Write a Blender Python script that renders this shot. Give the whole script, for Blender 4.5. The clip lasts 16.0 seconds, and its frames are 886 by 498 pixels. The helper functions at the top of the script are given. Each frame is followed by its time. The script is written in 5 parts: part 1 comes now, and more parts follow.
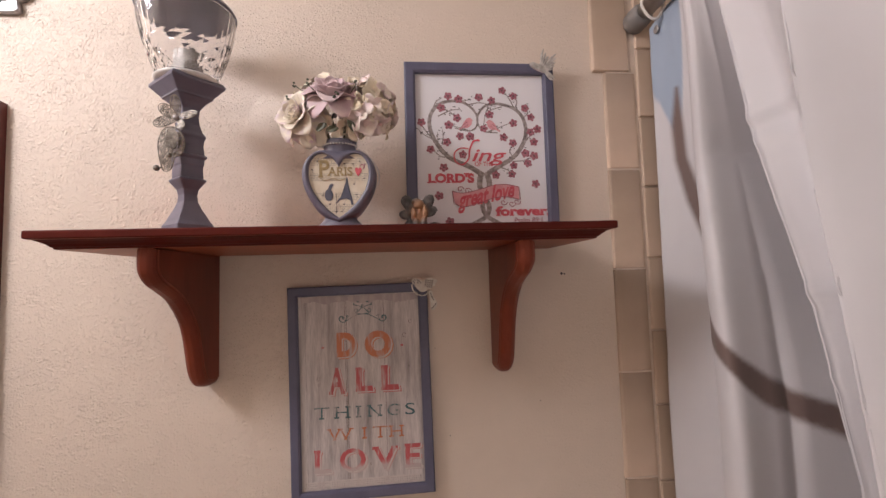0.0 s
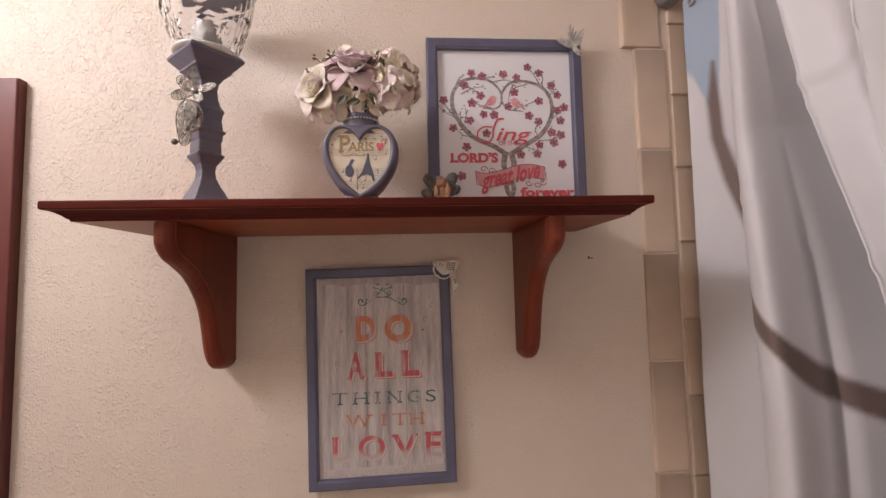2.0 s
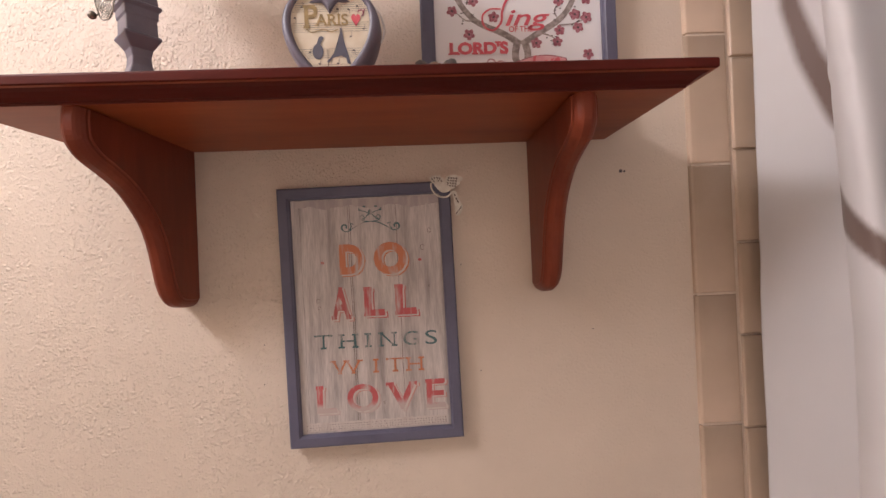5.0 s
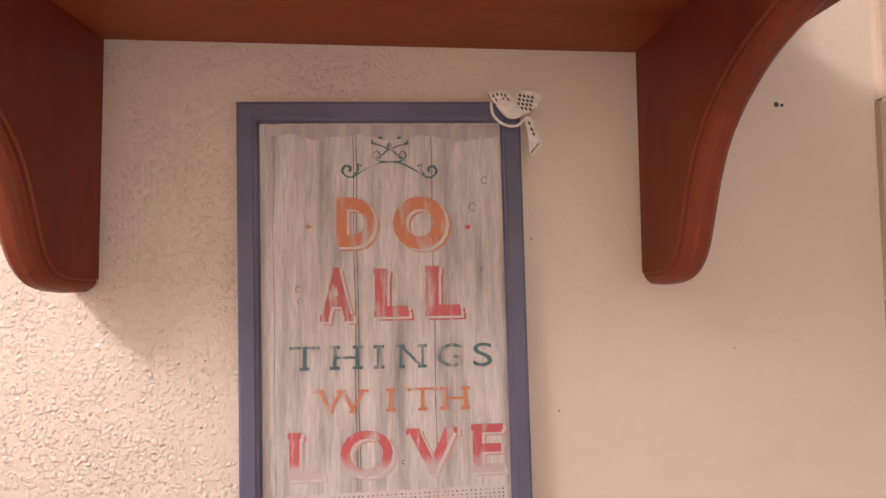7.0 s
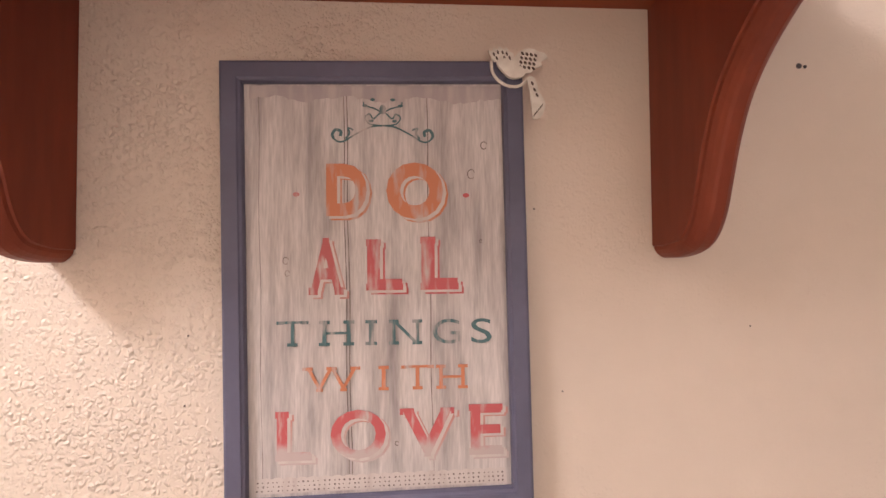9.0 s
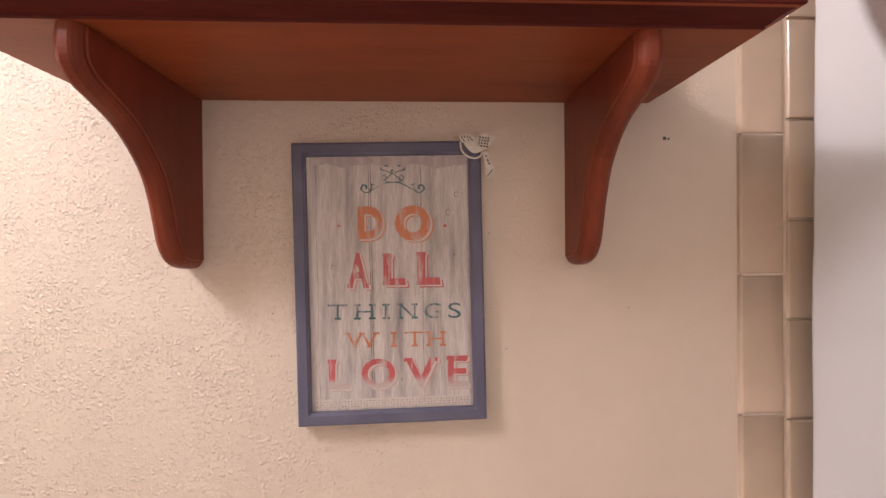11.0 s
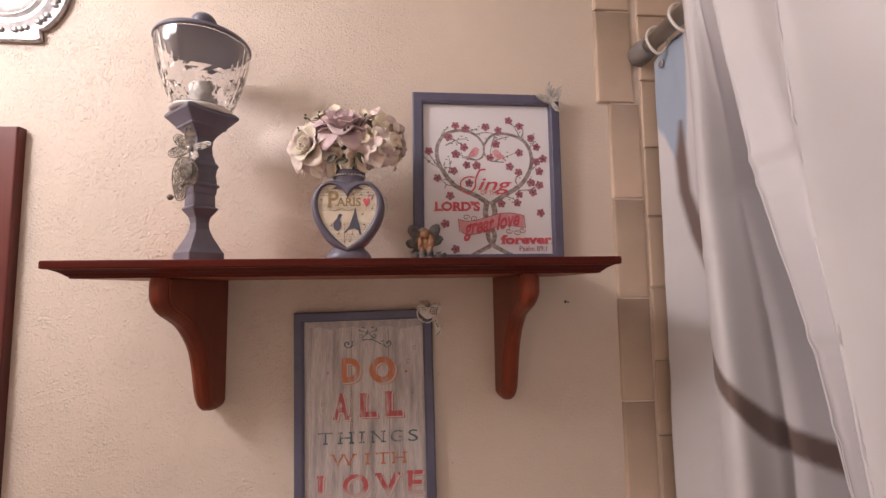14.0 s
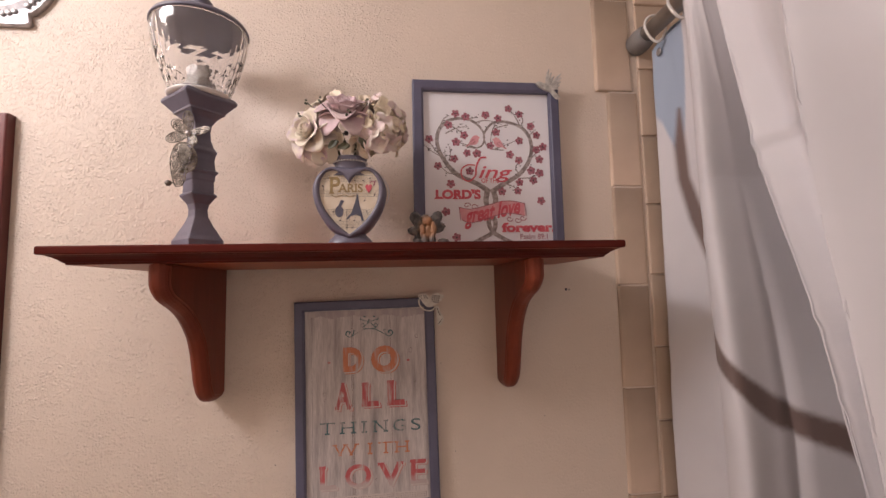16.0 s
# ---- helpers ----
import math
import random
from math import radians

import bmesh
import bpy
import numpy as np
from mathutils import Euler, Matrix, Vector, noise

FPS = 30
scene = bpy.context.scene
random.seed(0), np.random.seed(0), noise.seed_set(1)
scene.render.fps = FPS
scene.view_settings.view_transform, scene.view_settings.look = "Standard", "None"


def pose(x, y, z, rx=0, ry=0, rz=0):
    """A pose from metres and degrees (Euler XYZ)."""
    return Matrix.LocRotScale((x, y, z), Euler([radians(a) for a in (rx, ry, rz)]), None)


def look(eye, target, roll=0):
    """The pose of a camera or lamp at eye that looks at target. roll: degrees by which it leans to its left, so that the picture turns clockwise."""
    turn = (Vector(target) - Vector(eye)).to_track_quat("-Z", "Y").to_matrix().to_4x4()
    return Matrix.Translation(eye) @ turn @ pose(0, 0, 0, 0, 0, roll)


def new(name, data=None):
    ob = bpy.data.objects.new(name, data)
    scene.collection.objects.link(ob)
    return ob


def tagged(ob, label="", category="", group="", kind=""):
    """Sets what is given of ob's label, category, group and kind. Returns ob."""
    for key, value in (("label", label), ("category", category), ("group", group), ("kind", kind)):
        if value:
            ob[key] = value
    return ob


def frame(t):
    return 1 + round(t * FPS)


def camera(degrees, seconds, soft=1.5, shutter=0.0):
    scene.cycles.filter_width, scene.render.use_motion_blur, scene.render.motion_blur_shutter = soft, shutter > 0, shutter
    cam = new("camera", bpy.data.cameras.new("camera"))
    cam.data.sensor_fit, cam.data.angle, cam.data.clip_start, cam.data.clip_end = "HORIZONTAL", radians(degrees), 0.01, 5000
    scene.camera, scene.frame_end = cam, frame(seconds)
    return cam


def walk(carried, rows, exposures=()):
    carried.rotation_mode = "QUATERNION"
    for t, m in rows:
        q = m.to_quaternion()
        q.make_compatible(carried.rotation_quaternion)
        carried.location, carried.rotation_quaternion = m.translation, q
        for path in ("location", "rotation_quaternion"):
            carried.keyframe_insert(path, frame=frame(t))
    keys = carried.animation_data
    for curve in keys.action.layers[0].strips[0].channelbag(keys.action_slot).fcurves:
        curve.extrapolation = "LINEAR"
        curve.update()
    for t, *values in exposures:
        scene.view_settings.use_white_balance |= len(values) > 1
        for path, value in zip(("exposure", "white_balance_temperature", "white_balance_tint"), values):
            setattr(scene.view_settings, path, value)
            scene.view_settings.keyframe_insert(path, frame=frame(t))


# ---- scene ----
cam = camera(90.0, 16.0)
PATH = [
    (0, (0.062, -0.645, 1.541), (0.258, 1.341, 1.676), -1.7),
    (0.5, (0.051, -0.643, 1.543), (0.226, 1.345, 1.677), -1.8),
    (1, (0.063, -0.63, 1.528), (0.209, 1.359, 1.672), -1.5),
    (1.5, (0.076, -0.621, 1.521), (0.207, 1.37, 1.651), -1.4),
    (2, (0.05, -0.62, 1.516), (0.189, 1.37, 1.658), -1.3),
    (2.5, (0.043, -0.611, 1.518), (0.197, 1.378, 1.656), -1.4),
    (3, (0.043, -0.597, 1.511), (0.202, 1.393, 1.642), -1.6),
    (3.5, (0.051, -0.578, 1.485), (0.183, 1.416, 1.583), -1.8),
    (4, (0.09, -0.563, 1.468), (0.178, 1.434, 1.524), -2.0),
    (4.5, (0.099, -0.545, 1.466), (0.121, 1.455, 1.467), -2.2),
    (5, (0.069, -0.513, 1.459), (0.15, 1.485, 1.466), -2.4),
    (5.2, (0.049, -0.491, 1.449), (0.171, 1.506, 1.461), -2.5),
    (7.3, (0.023, -0.299, 1.422), (0.164, 1.692, 1.542), -0.6),
    (7.5, (0.027, -0.293, 1.427), (0.17, 1.696, 1.571), -0.7),
    (8, (0.029, -0.293, 1.43), (0.173, 1.697, 1.575), -0.7),
    (8.5, (0.032, -0.294, 1.415), (0.152, 1.7, 1.518), -0.6),
    (8.7, (0.03, -0.295, 1.408), (0.149, 1.7, 1.485), -0.5),
    (10.8, (0.031, -0.435, 1.419), (0.141, 1.562, 1.412), -0.6),
    (11, (0.038, -0.471, 1.429), (0.134, 1.527, 1.415), -0.5),
    (11.5, (0.042, -0.523, 1.454), (0.104, 1.476, 1.438), -0.3),
    (12, (0.059, -0.574, 1.477), (0.093, 1.425, 1.489), -0.1),
    (12.5, (0.077, -0.597, 1.506), (0.13, 1.402, 1.55), -0.2),
    (13, (0.093, -0.628, 1.538), (0.137, 1.37, 1.625), -0.2),
    (13.5, (0.077, -0.65, 1.553), (0.187, 1.342, 1.693), -0.3),
    (14, (0.059, -0.655, 1.567), (0.239, 1.329, 1.743), -0.8),
    (14.5, (0.053, -0.645, 1.57), (0.274, 1.333, 1.769), -1.0),
    (15, (0.046, -0.646, 1.57), (0.275, 1.332, 1.76), -1.0),
    (15.5, (0.044, -0.651, 1.559), (0.267, 1.329, 1.733), -1.1),
    (16, (0.042, -0.649, 1.551), (0.27, 1.331, 1.724), -1.3),
]
# the camera opens up where it comes close, and its white balance drifts
EXPOSURES = [(0, -0.10, 6150, 6), (3.0, -0.02, 6200, 6), (4.0, 0.12, 6250, 6), (5.0, 0.22, 6350, 7), (7.5, 0.93, 6300, 7), (8.7, 0.93, 6300, 7), (11.0, 0.60, 6250, 6),
             (12.0, 0.36, 6650, 13), (12.5, 0.22, 6600, 12), (13.0, 0.14, 6450, 9), (13.5, 0.0, 6450, 10), (16.0, -0.17, 6450, 10)]
walk(cam, [(t, look(eye, target, roll)) for t, eye, target, roll in PATH], EXPOSURES)

# ---- world and light ----
world = bpy.data.worlds.new("world")
world.use_nodes = True
# even warm fill light, entering by the opening added in the back wall
world.node_tree.nodes["Background"].inputs[0].default_value = (1.0, 0.80, 0.68, 1)
world.node_tree.nodes["Background"].inputs[1].default_value = 0.88
scene.world = world


def bulb(name, x, y, z, watts, radius, colour):
    data = bpy.data.lights.new(name, "POINT")
    data.energy, data.shadow_soft_size, data.color = watts, radius, colour
    ob = new(name, data)
    ob.location = (x, y, z)
    return ob


# the bulbs over the wash basin, out of view beside the mirror
WARM = (1.0, 0.945, 0.99)
for x, y, z, watts in ((-0.80, -0.42, 2.12, 7.2), (-0.83, -0.57, 2.20, 8.6), (-0.88, -0.73, 2.25, 10.2)):
    bulb("vanity_bulb", x, y, z, watts, 0.085, WARM)


# ---- materials ----
def material(name, colour, rough=0.5, metal=0.0, second=None, scale=20.0, bump=0.0, bump_scale=60.0, detail=3.0,
             spread=(0.35, 0.65), stretch=(1, 1, 1), random_amount=0.0, coat=0.0, fine=0.0, distance=0.001):
    """A principled material whose colour wanders between two tones, with a fine relief."""
    mat = bpy.data.materials.new(name)
    mat.use_nodes = True
    tree = mat.node_tree
    n, link = tree.nodes, tree.links.new
    b = n["Principled BSDF"]
    b.inputs["Roughness"].default_value = rough
    b.inputs["Metallic"].default_value = metal
    b.inputs["Coat Weight"].default_value = coat
    b.inputs["Coat Roughness"].default_value = 0.15
    coord = n.new("ShaderNodeTexCoord")
    mapping = n.new("ShaderNodeMapping")
    mapping.inputs["Scale"].default_value = stretch
    link(coord.outputs["Object"], mapping.inputs["Vector"])
    tex = n.new("ShaderNodeTexNoise")
    tex.inputs["Scale"].default_value = scale
    tex.inputs["Detail"].default_value = detail
    link(mapping.outputs[0], tex.inputs["Vector"])
    ramp = n.new("ShaderNodeMapRange")
    ramp.inputs["From Min"].default_value, ramp.inputs["From Max"].default_value = spread
    link(tex.outputs["Fac"], ramp.inputs["Value"])
    mix = n.new("ShaderNodeMix")
    mix.data_type = "RGBA"
    second = second or tuple(0.88 * c for c in colour)
    mix.inputs["A"].default_value = (*colour, 1)
    mix.inputs["B"].default_value = (*second, 1)
    link(ramp.outputs[0], mix.inputs["Factor"])
    last = mix.outputs["Result"]
    if fine:
        grain = n.new("ShaderNodeTexNoise")
        grain.inputs["Scale"].default_value = scale * 9
        grain.inputs["Detail"].default_value = 4
        link(mapping.outputs[0], grain.inputs["Vector"])
        hsv = n.new("ShaderNodeHueSaturation")
        rng = n.new("ShaderNodeMapRange")
        rng.inputs["To Min"].default_value, rng.inputs["To Max"].default_value = 1 - fine, 1 + fine
        link(grain.outputs["Fac"], rng.inputs["Value"])
        link(rng.outputs[0], hsv.inputs["Value"])
        link(last, hsv.inputs["Color"])
        last = hsv.outputs[0]
    if random_amount:
        info = n.new("ShaderNodeObjectInfo")
        rng = n.new("ShaderNodeMapRange")
        rng.inputs["To Min"].default_value, rng.inputs["To Max"].default_value = 1 - random_amount, 1 + random_amount
        hsv = n.new("ShaderNodeHueSaturation")
        link(info.outputs["Random"], rng.inputs["Value"])
        link(rng.outputs[0], hsv.inputs["Value"])
        link(last, hsv.inputs["Color"])
        last = hsv.outputs[0]
    link(last, b.inputs["Base Color"])
    if bump:
        relief = n.new("ShaderNodeTexNoise")
        relief.inputs["Scale"].default_value = bump_scale
        relief.inputs["Detail"].default_value = 3
        link(mapping.outputs[0], relief.inputs["Vector"])
        bn = n.new("ShaderNodeBump")
        bn.inputs["Strength"].default_value = bump
        bn.inputs["Distance"].default_value = distance
        link(relief.outputs["Fac"], bn.inputs["Height"])
        link(bn.outputs[0], b.inputs["Normal"])
    return mat


def plaster_material():
    """Painted wall with a sprayed orange-peel coat: blobs and fine grit."""
    mat = material("cream_wall_paint", (0.715, 0.595, 0.495), 0.55, second=(0.675, 0.56, 0.465), scale=5, fine=0.03)
    n, link = mat.node_tree.nodes, mat.node_tree.links.new
    b = n["Principled BSDF"]
    coord = n.new("ShaderNodeTexCoord")
    # round spatters of uneven size, bent a little out of round
    wobble, bent = n.new("ShaderNodeTexNoise"), n.new("ShaderNodeVectorMath")
    wobble.inputs["Scale"].default_value = 170
    bent.operation = "MULTIPLY_ADD"
    bent.inputs[1].default_value = (0.004, 0.004, 0.004)
    link(wobble.outputs["Color"], bent.inputs[0])
    link(coord.outputs["Object"], wobble.inputs["Vector"])
    link(coord.outputs["Object"], bent.inputs[2])
    lumps = []
    for scale, size, tall in ((265, 0.80, 1.0), (480, 0.82, 0.55)):
        spray, grow, blob = n.new("ShaderNodeTexVoronoi"), n.new("ShaderNodeMath"), n.new("ShaderNodeMapRange")
        spray.inputs["Scale"].default_value = scale
        link(bent.outputs["Vector"], spray.inputs["Vector"])
        split_colour = n.new("ShaderNodeSeparateColor")
        link(spray.outputs["Color"], split_colour.inputs[0])
        grow.operation = "MULTIPLY"
        grow.inputs[1].default_value = size
        link(split_colour.outputs[0], grow.inputs[0])
        over = n.new("ShaderNodeMath")
        over.operation = "SUBTRACT"
        link(grow.outputs[0], over.inputs[0])
        link(spray.outputs["Distance"], over.inputs[1])
        blob.interpolation_type = "SMOOTHSTEP"
        blob.inputs["From Min"].default_value, blob.inputs["From Max"].default_value = -0.10, 0.42
        blob.inputs["To Max"].default_value = tall
        link(over.outputs[0], blob.inputs["Value"])
        lumps.append(blob.outputs[0])
    both = n.new("ShaderNodeMath")
    link(lumps[0], both.inputs[0])
    link(lumps[1], both.inputs[1])
    patch = n.new("ShaderNodeTexNoise")
    patch.inputs["Scale"].default_value = 15
    link(coord.outputs["Object"], patch.inputs["Vector"])
    much = n.new("ShaderNodeMapRange")
    much.inputs["From Min"].default_value, much.inputs["From Max"].default_value = 0.40, 0.64
    much.inputs["To Min"].default_value = 0.5
    link(patch.outputs["Fac"], much.inputs["Value"])
    # the spray coat thins out along the wall towards the bath
    split, thin = n.new("ShaderNodeSeparateXYZ"), n.new("ShaderNodeMapRange")
    link(coord.outputs["Object"], split.inputs[0])
    thin.interpolation_type = "SMOOTHSTEP"
    thin.inputs["From Min"].default_value, thin.inputs["From Max"].default_value = -0.04, 0.13
    thin.inputs["To Min"].default_value, thin.inputs["To Max"].default_value = 1.0, 0.16
    link(split.outputs["X"], thin.inputs["Value"])
    coat = n.new("ShaderNodeMath")
    coat.operation = "MULTIPLY"
    link(much.outputs[0], coat.inputs[0])
    link(thin.outputs[0], coat.inputs[1])
    times = n.new("ShaderNodeMath")
    times.operation = "MULTIPLY"
    link(both.outputs[0], times.inputs[0])
    link(coat.outputs[0], times.inputs[1])
    grit = n.new("ShaderNodeTexNoise")
    grit.inputs["Scale"].default_value, grit.inputs["Detail"].default_value = 260, 2
    link(coord.outputs["Object"], grit.inputs["Vector"])
    add = n.new("ShaderNodeMath")
    add.operation = "MULTIPLY_ADD"
    add.inputs[1].default_value = 0.10
    link(grit.outputs["Fac"], add.inputs[0])
    link(times.outputs[0], add.inputs[2])
    bump = n.new("ShaderNodeBump")
    bump.inputs["Strength"].default_value, bump.inputs["Distance"].default_value = 0.68, 0.0016
    link(add.outputs[0], bump.inputs["Height"])
    link(bump.outputs[0], b.inputs["Normal"])
    return mat


def wood_material(name, colour, second, stretch):
    """Cherry-stained wood under satin varnish: long streaks and darker bands."""
    mat = material(name, colour, 0.42, second=second, scale=8, detail=5,
                   spread=(0.3, 0.75), stretch=stretch, bump=0.12, bump_scale=50, coat=0.03, fine=0.16, distance=0.0004)
    mat.node_tree.nodes["Principled BSDF"].inputs["Specular IOR Level"].default_value = 0.22
    return mat


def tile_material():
    """Glazed ceramic, its glossy reflection painted in as darker to paler down each piece."""
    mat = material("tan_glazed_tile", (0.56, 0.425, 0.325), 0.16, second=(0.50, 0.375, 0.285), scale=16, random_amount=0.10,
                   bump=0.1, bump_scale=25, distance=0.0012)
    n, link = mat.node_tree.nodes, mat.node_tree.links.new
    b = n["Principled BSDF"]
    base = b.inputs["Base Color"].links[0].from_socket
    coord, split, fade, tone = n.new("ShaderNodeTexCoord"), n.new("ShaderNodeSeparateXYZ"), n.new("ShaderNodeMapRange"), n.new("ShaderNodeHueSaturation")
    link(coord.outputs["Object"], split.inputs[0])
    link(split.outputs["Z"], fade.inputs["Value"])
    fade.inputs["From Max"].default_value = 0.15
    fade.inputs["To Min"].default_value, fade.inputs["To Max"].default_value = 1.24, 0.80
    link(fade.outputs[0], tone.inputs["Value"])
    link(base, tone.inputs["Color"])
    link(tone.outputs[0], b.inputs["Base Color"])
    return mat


def glass_material():
    mat = bpy.data.materials.new("clear_cut_glass")
    mat.use_nodes = True
    b = mat.node_tree.nodes["Principled BSDF"]
    b.inputs["Base Color"].default_value = (0.97, 0.97, 0.98, 1)
    b.inputs["Transmission Weight"].default_value = 1.0
    b.inputs["Roughness"].default_value = 0.03
    b.inputs["IOR"].default_value = 1.45
    return mat


def cloth_material():
    """White woven polyester with a printed blue-grey sweep and a brown line; the print is pigment in the weave."""
    mat = material("white_curtain_cloth", (0.68, 0.655, 0.668), 0.58, second=(0.63, 0.605, 0.618), scale=6, bump=0.25, bump_scale=900, distance=0.0003)
    n, link = mat.node_tree.nodes, mat.node_tree.links.new
    b = n["Principled BSDF"]
    base = b.inputs["Base Color"].links[0].from_socket
    for attribute, colour in (("print_blue", (0.36, 0.43, 0.54)), ("print_brown", (0.17, 0.115, 0.10))):
        at = n.new("ShaderNodeAttribute")
        at.attribute_name = attribute
        mix = n.new("ShaderNodeMix")
        mix.data_type = "RGBA"
        link(at.outputs["Fac"], mix.inputs["Factor"])
        link(base, mix.inputs["A"])
        mix.inputs["B"].default_value = (*colour, 1)
        base = mix.outputs["Result"]
    link(base, b.inputs["Base Color"])
    b.inputs["Sheen Weight"].default_value = 0.2
    thin = n.new("ShaderNodeBsdfTranslucent")
    link(base, thin.inputs["Color"])
    both = n.new("ShaderNodeMixShader")
    both.inputs[0].default_value = 0.07
    link(b.outputs[0], both.inputs[1])
    link(thin.outputs[0], both.inputs[2])
    link(both.outputs[0], n["Material Output"].inputs["Surface"])
    return mat


def plank_print_material():
    """Paper printed like whitewashed boards: grey streaks running up the sheet."""
    mat = material("whitewashed_plank_print", (0.58, 0.52, 0.495), 0.5, second=(0.23, 0.19, 0.185), scale=22, detail=8,
                   spread=(0.42, 0.80), stretch=(4.2, 1, 0.42), fine=0.36)
    return mat


WALL = plaster_material()
PLAIN = material("white_ceiling_paint", (0.78, 0.75, 0.70), 0.7, scale=8, bump=0.3, bump_scale=90)
FLOOR = material("pale_vinyl_floor", (0.60, 0.55, 0.50), 0.4, scale=7, fine=0.08)
# board colour raised to carry bounce light on its underside; brackets stay darker
WOOD = wood_material("cherry_board_bounce_lit", (0.36, 0.082, 0.027), (0.18, 0.034, 0.013), (0.30, 2.0, 2.0))
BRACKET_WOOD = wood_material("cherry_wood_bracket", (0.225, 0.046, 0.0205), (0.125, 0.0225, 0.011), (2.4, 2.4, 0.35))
EDGE_WOOD = material("dark_moulding_wood", (0.108, 0.0135, 0.008), 0.40, second=(0.055, 0.0075, 0.005), scale=10, detail=6, spread=(0.3, 0.7), stretch=(0.25, 2.2, 2.2), fine=0.18)
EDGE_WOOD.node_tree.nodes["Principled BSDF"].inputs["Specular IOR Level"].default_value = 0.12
RED_WOOD = material("dark_red_wood", (0.13, 0.022, 0.018), 0.38, second=(0.08, 0.013, 0.011), scale=12, detail=6, stretch=(2.5, 2.5, 0.25), fine=0.2, coat=0.15)
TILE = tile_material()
GROUT = material("pale_grout", (0.72, 0.60, 0.50), 0.8, scale=60, fine=0.1)
PURPLE = material("slate_purple_paint", (0.155, 0.143, 0.188), 0.36, second=(0.125, 0.115, 0.155), scale=30, bump=0.15, bump_scale=140, distance=0.0004, fine=0.06)
FRAME_PAINT = material("slate_blue_paint", (0.118, 0.112, 0.170), 0.45, second=(0.095, 0.09, 0.14), scale=22, bump=0.2, bump_scale=160, distance=0.0004, fine=0.08)
GLASS = glass_material()
WAX = material("ivory_wax", (0.56, 0.50, 0.44), 0.55, second=(0.30, 0.26, 0.22), scale=60)
SILVER = material("antique_silver", (0.60, 0.57, 0.57), 0.42, 0.75, second=(0.38, 0.36, 0.36), scale=120, bump=0.3, bump_scale=400, distance=0.0004)
PEWTER = material("dark_pewter", (0.34, 0.30, 0.255), 0.36, 0.75, second=(0.09, 0.075, 0.06), scale=140)
DULL_SILVER = material("dull_silver", (0.60, 0.56, 0.52), 0.42, 0.35, second=(0.36, 0.33, 0.30), scale=140)
PALE_METAL = material("whitened_metal", (0.80, 0.75, 0.67), 0.5, 0.0, second=(0.66, 0.60, 0.52), scale=150)
ROD = material("brushed_nickel", (0.50, 0.46, 0.42), 0.36, 0.9, second=(0.40, 0.37, 0.34), scale=30)
ROD_END = material("grey_plastic_cap", (0.22, 0.20, 0.19), 0.5, scale=40)
RING = material("white_plastic", (0.78, 0.74, 0.70), 0.35, scale=40)
CLOTH = cloth_material()
PAPER = material("white_paper", (0.80, 0.77, 0.79), 0.55, second=(0.78, 0.75, 0.77), scale=12)
PLANKS = plank_print_material()


def ink(name, colour, wear=(0.50, 0.42, 0.39), spread=(0.50, 0.72), scale=70):
    return material(name, colour, 0.55, second=wear, scale=scale, spread=spread, detail=6, stretch=(2.5, 1, 0.6))


ORANGE = ink("orange_print", (0.56, 0.20, 0.10))
RED = ink("coral_red_print", (0.50, 0.10, 0.105))
TEAL = ink("teal_print", (0.075, 0.15, 0.16))
PALE_INK = ink("faded_white_print", (0.58, 0.51, 0.475))
LILAC_WASH = ink("lilac_wash_print", (0.40, 0.335, 0.335), wear=(0.50, 0.43, 0.405), spread=(0.42, 0.62), scale=45)
FADED_RED = ink("faded_red_print", (0.52, 0.25, 0.22))
WORN_RED = ink("worn_red_print", (0.46, 0.11, 0.11), spread=(0.50, 0.68), scale=80)
SLOT = material("painted_slot_shade", (0.10, 0.065, 0.05), 0.8, scale=80)
SEAM = ink("dark_seam_print", (0.16, 0.12, 0.11), spread=(0.5, 0.75))


def rubbed(mat, z0, z1):
    """A print that is rubbed away towards its lower edge, raggedly."""
    n, link = mat.node_tree.nodes, mat.node_tree.links.new
    b = n["Principled BSDF"]
    base = b.inputs["Base Color"].links[0].from_socket
    coord, split, grain = n.new("ShaderNodeTexCoord"), n.new("ShaderNodeSeparateXYZ"), n.new("ShaderNodeTexNoise")
    grain.inputs["Scale"].default_value, grain.inputs["Detail"].default_value = 130, 4
    link(coord.outputs["Object"], split.inputs[0])
    link(coord.outputs["Object"], grain.inputs["Vector"])
    shift, worn, mix = n.new("ShaderNodeMath"), n.new("ShaderNodeMapRange"), n.new("ShaderNodeMix")
    shift.operation = "MULTIPLY_ADD"
    shift.inputs[1].default_value = 0.018
    link(grain.outputs["Fac"], shift.inputs[0])
    link(split.outputs["Z"], shift.inputs[2])
    worn.inputs["From Min"].default_value, worn.inputs["From Max"].default_value = z0 + 0.009, z1 + 0.009
    link(shift.outputs[0], worn.inputs["Value"])
    mix.data_type = "RGBA"
    link(worn.outputs[0], mix.inputs["Factor"])
    mix.inputs["A"].default_value = (0.50, 0.40, 0.38, 1)
    link(base, mix.inputs["B"])
    link(mix.outputs["Result"], b.inputs["Base Color"])
    return mat


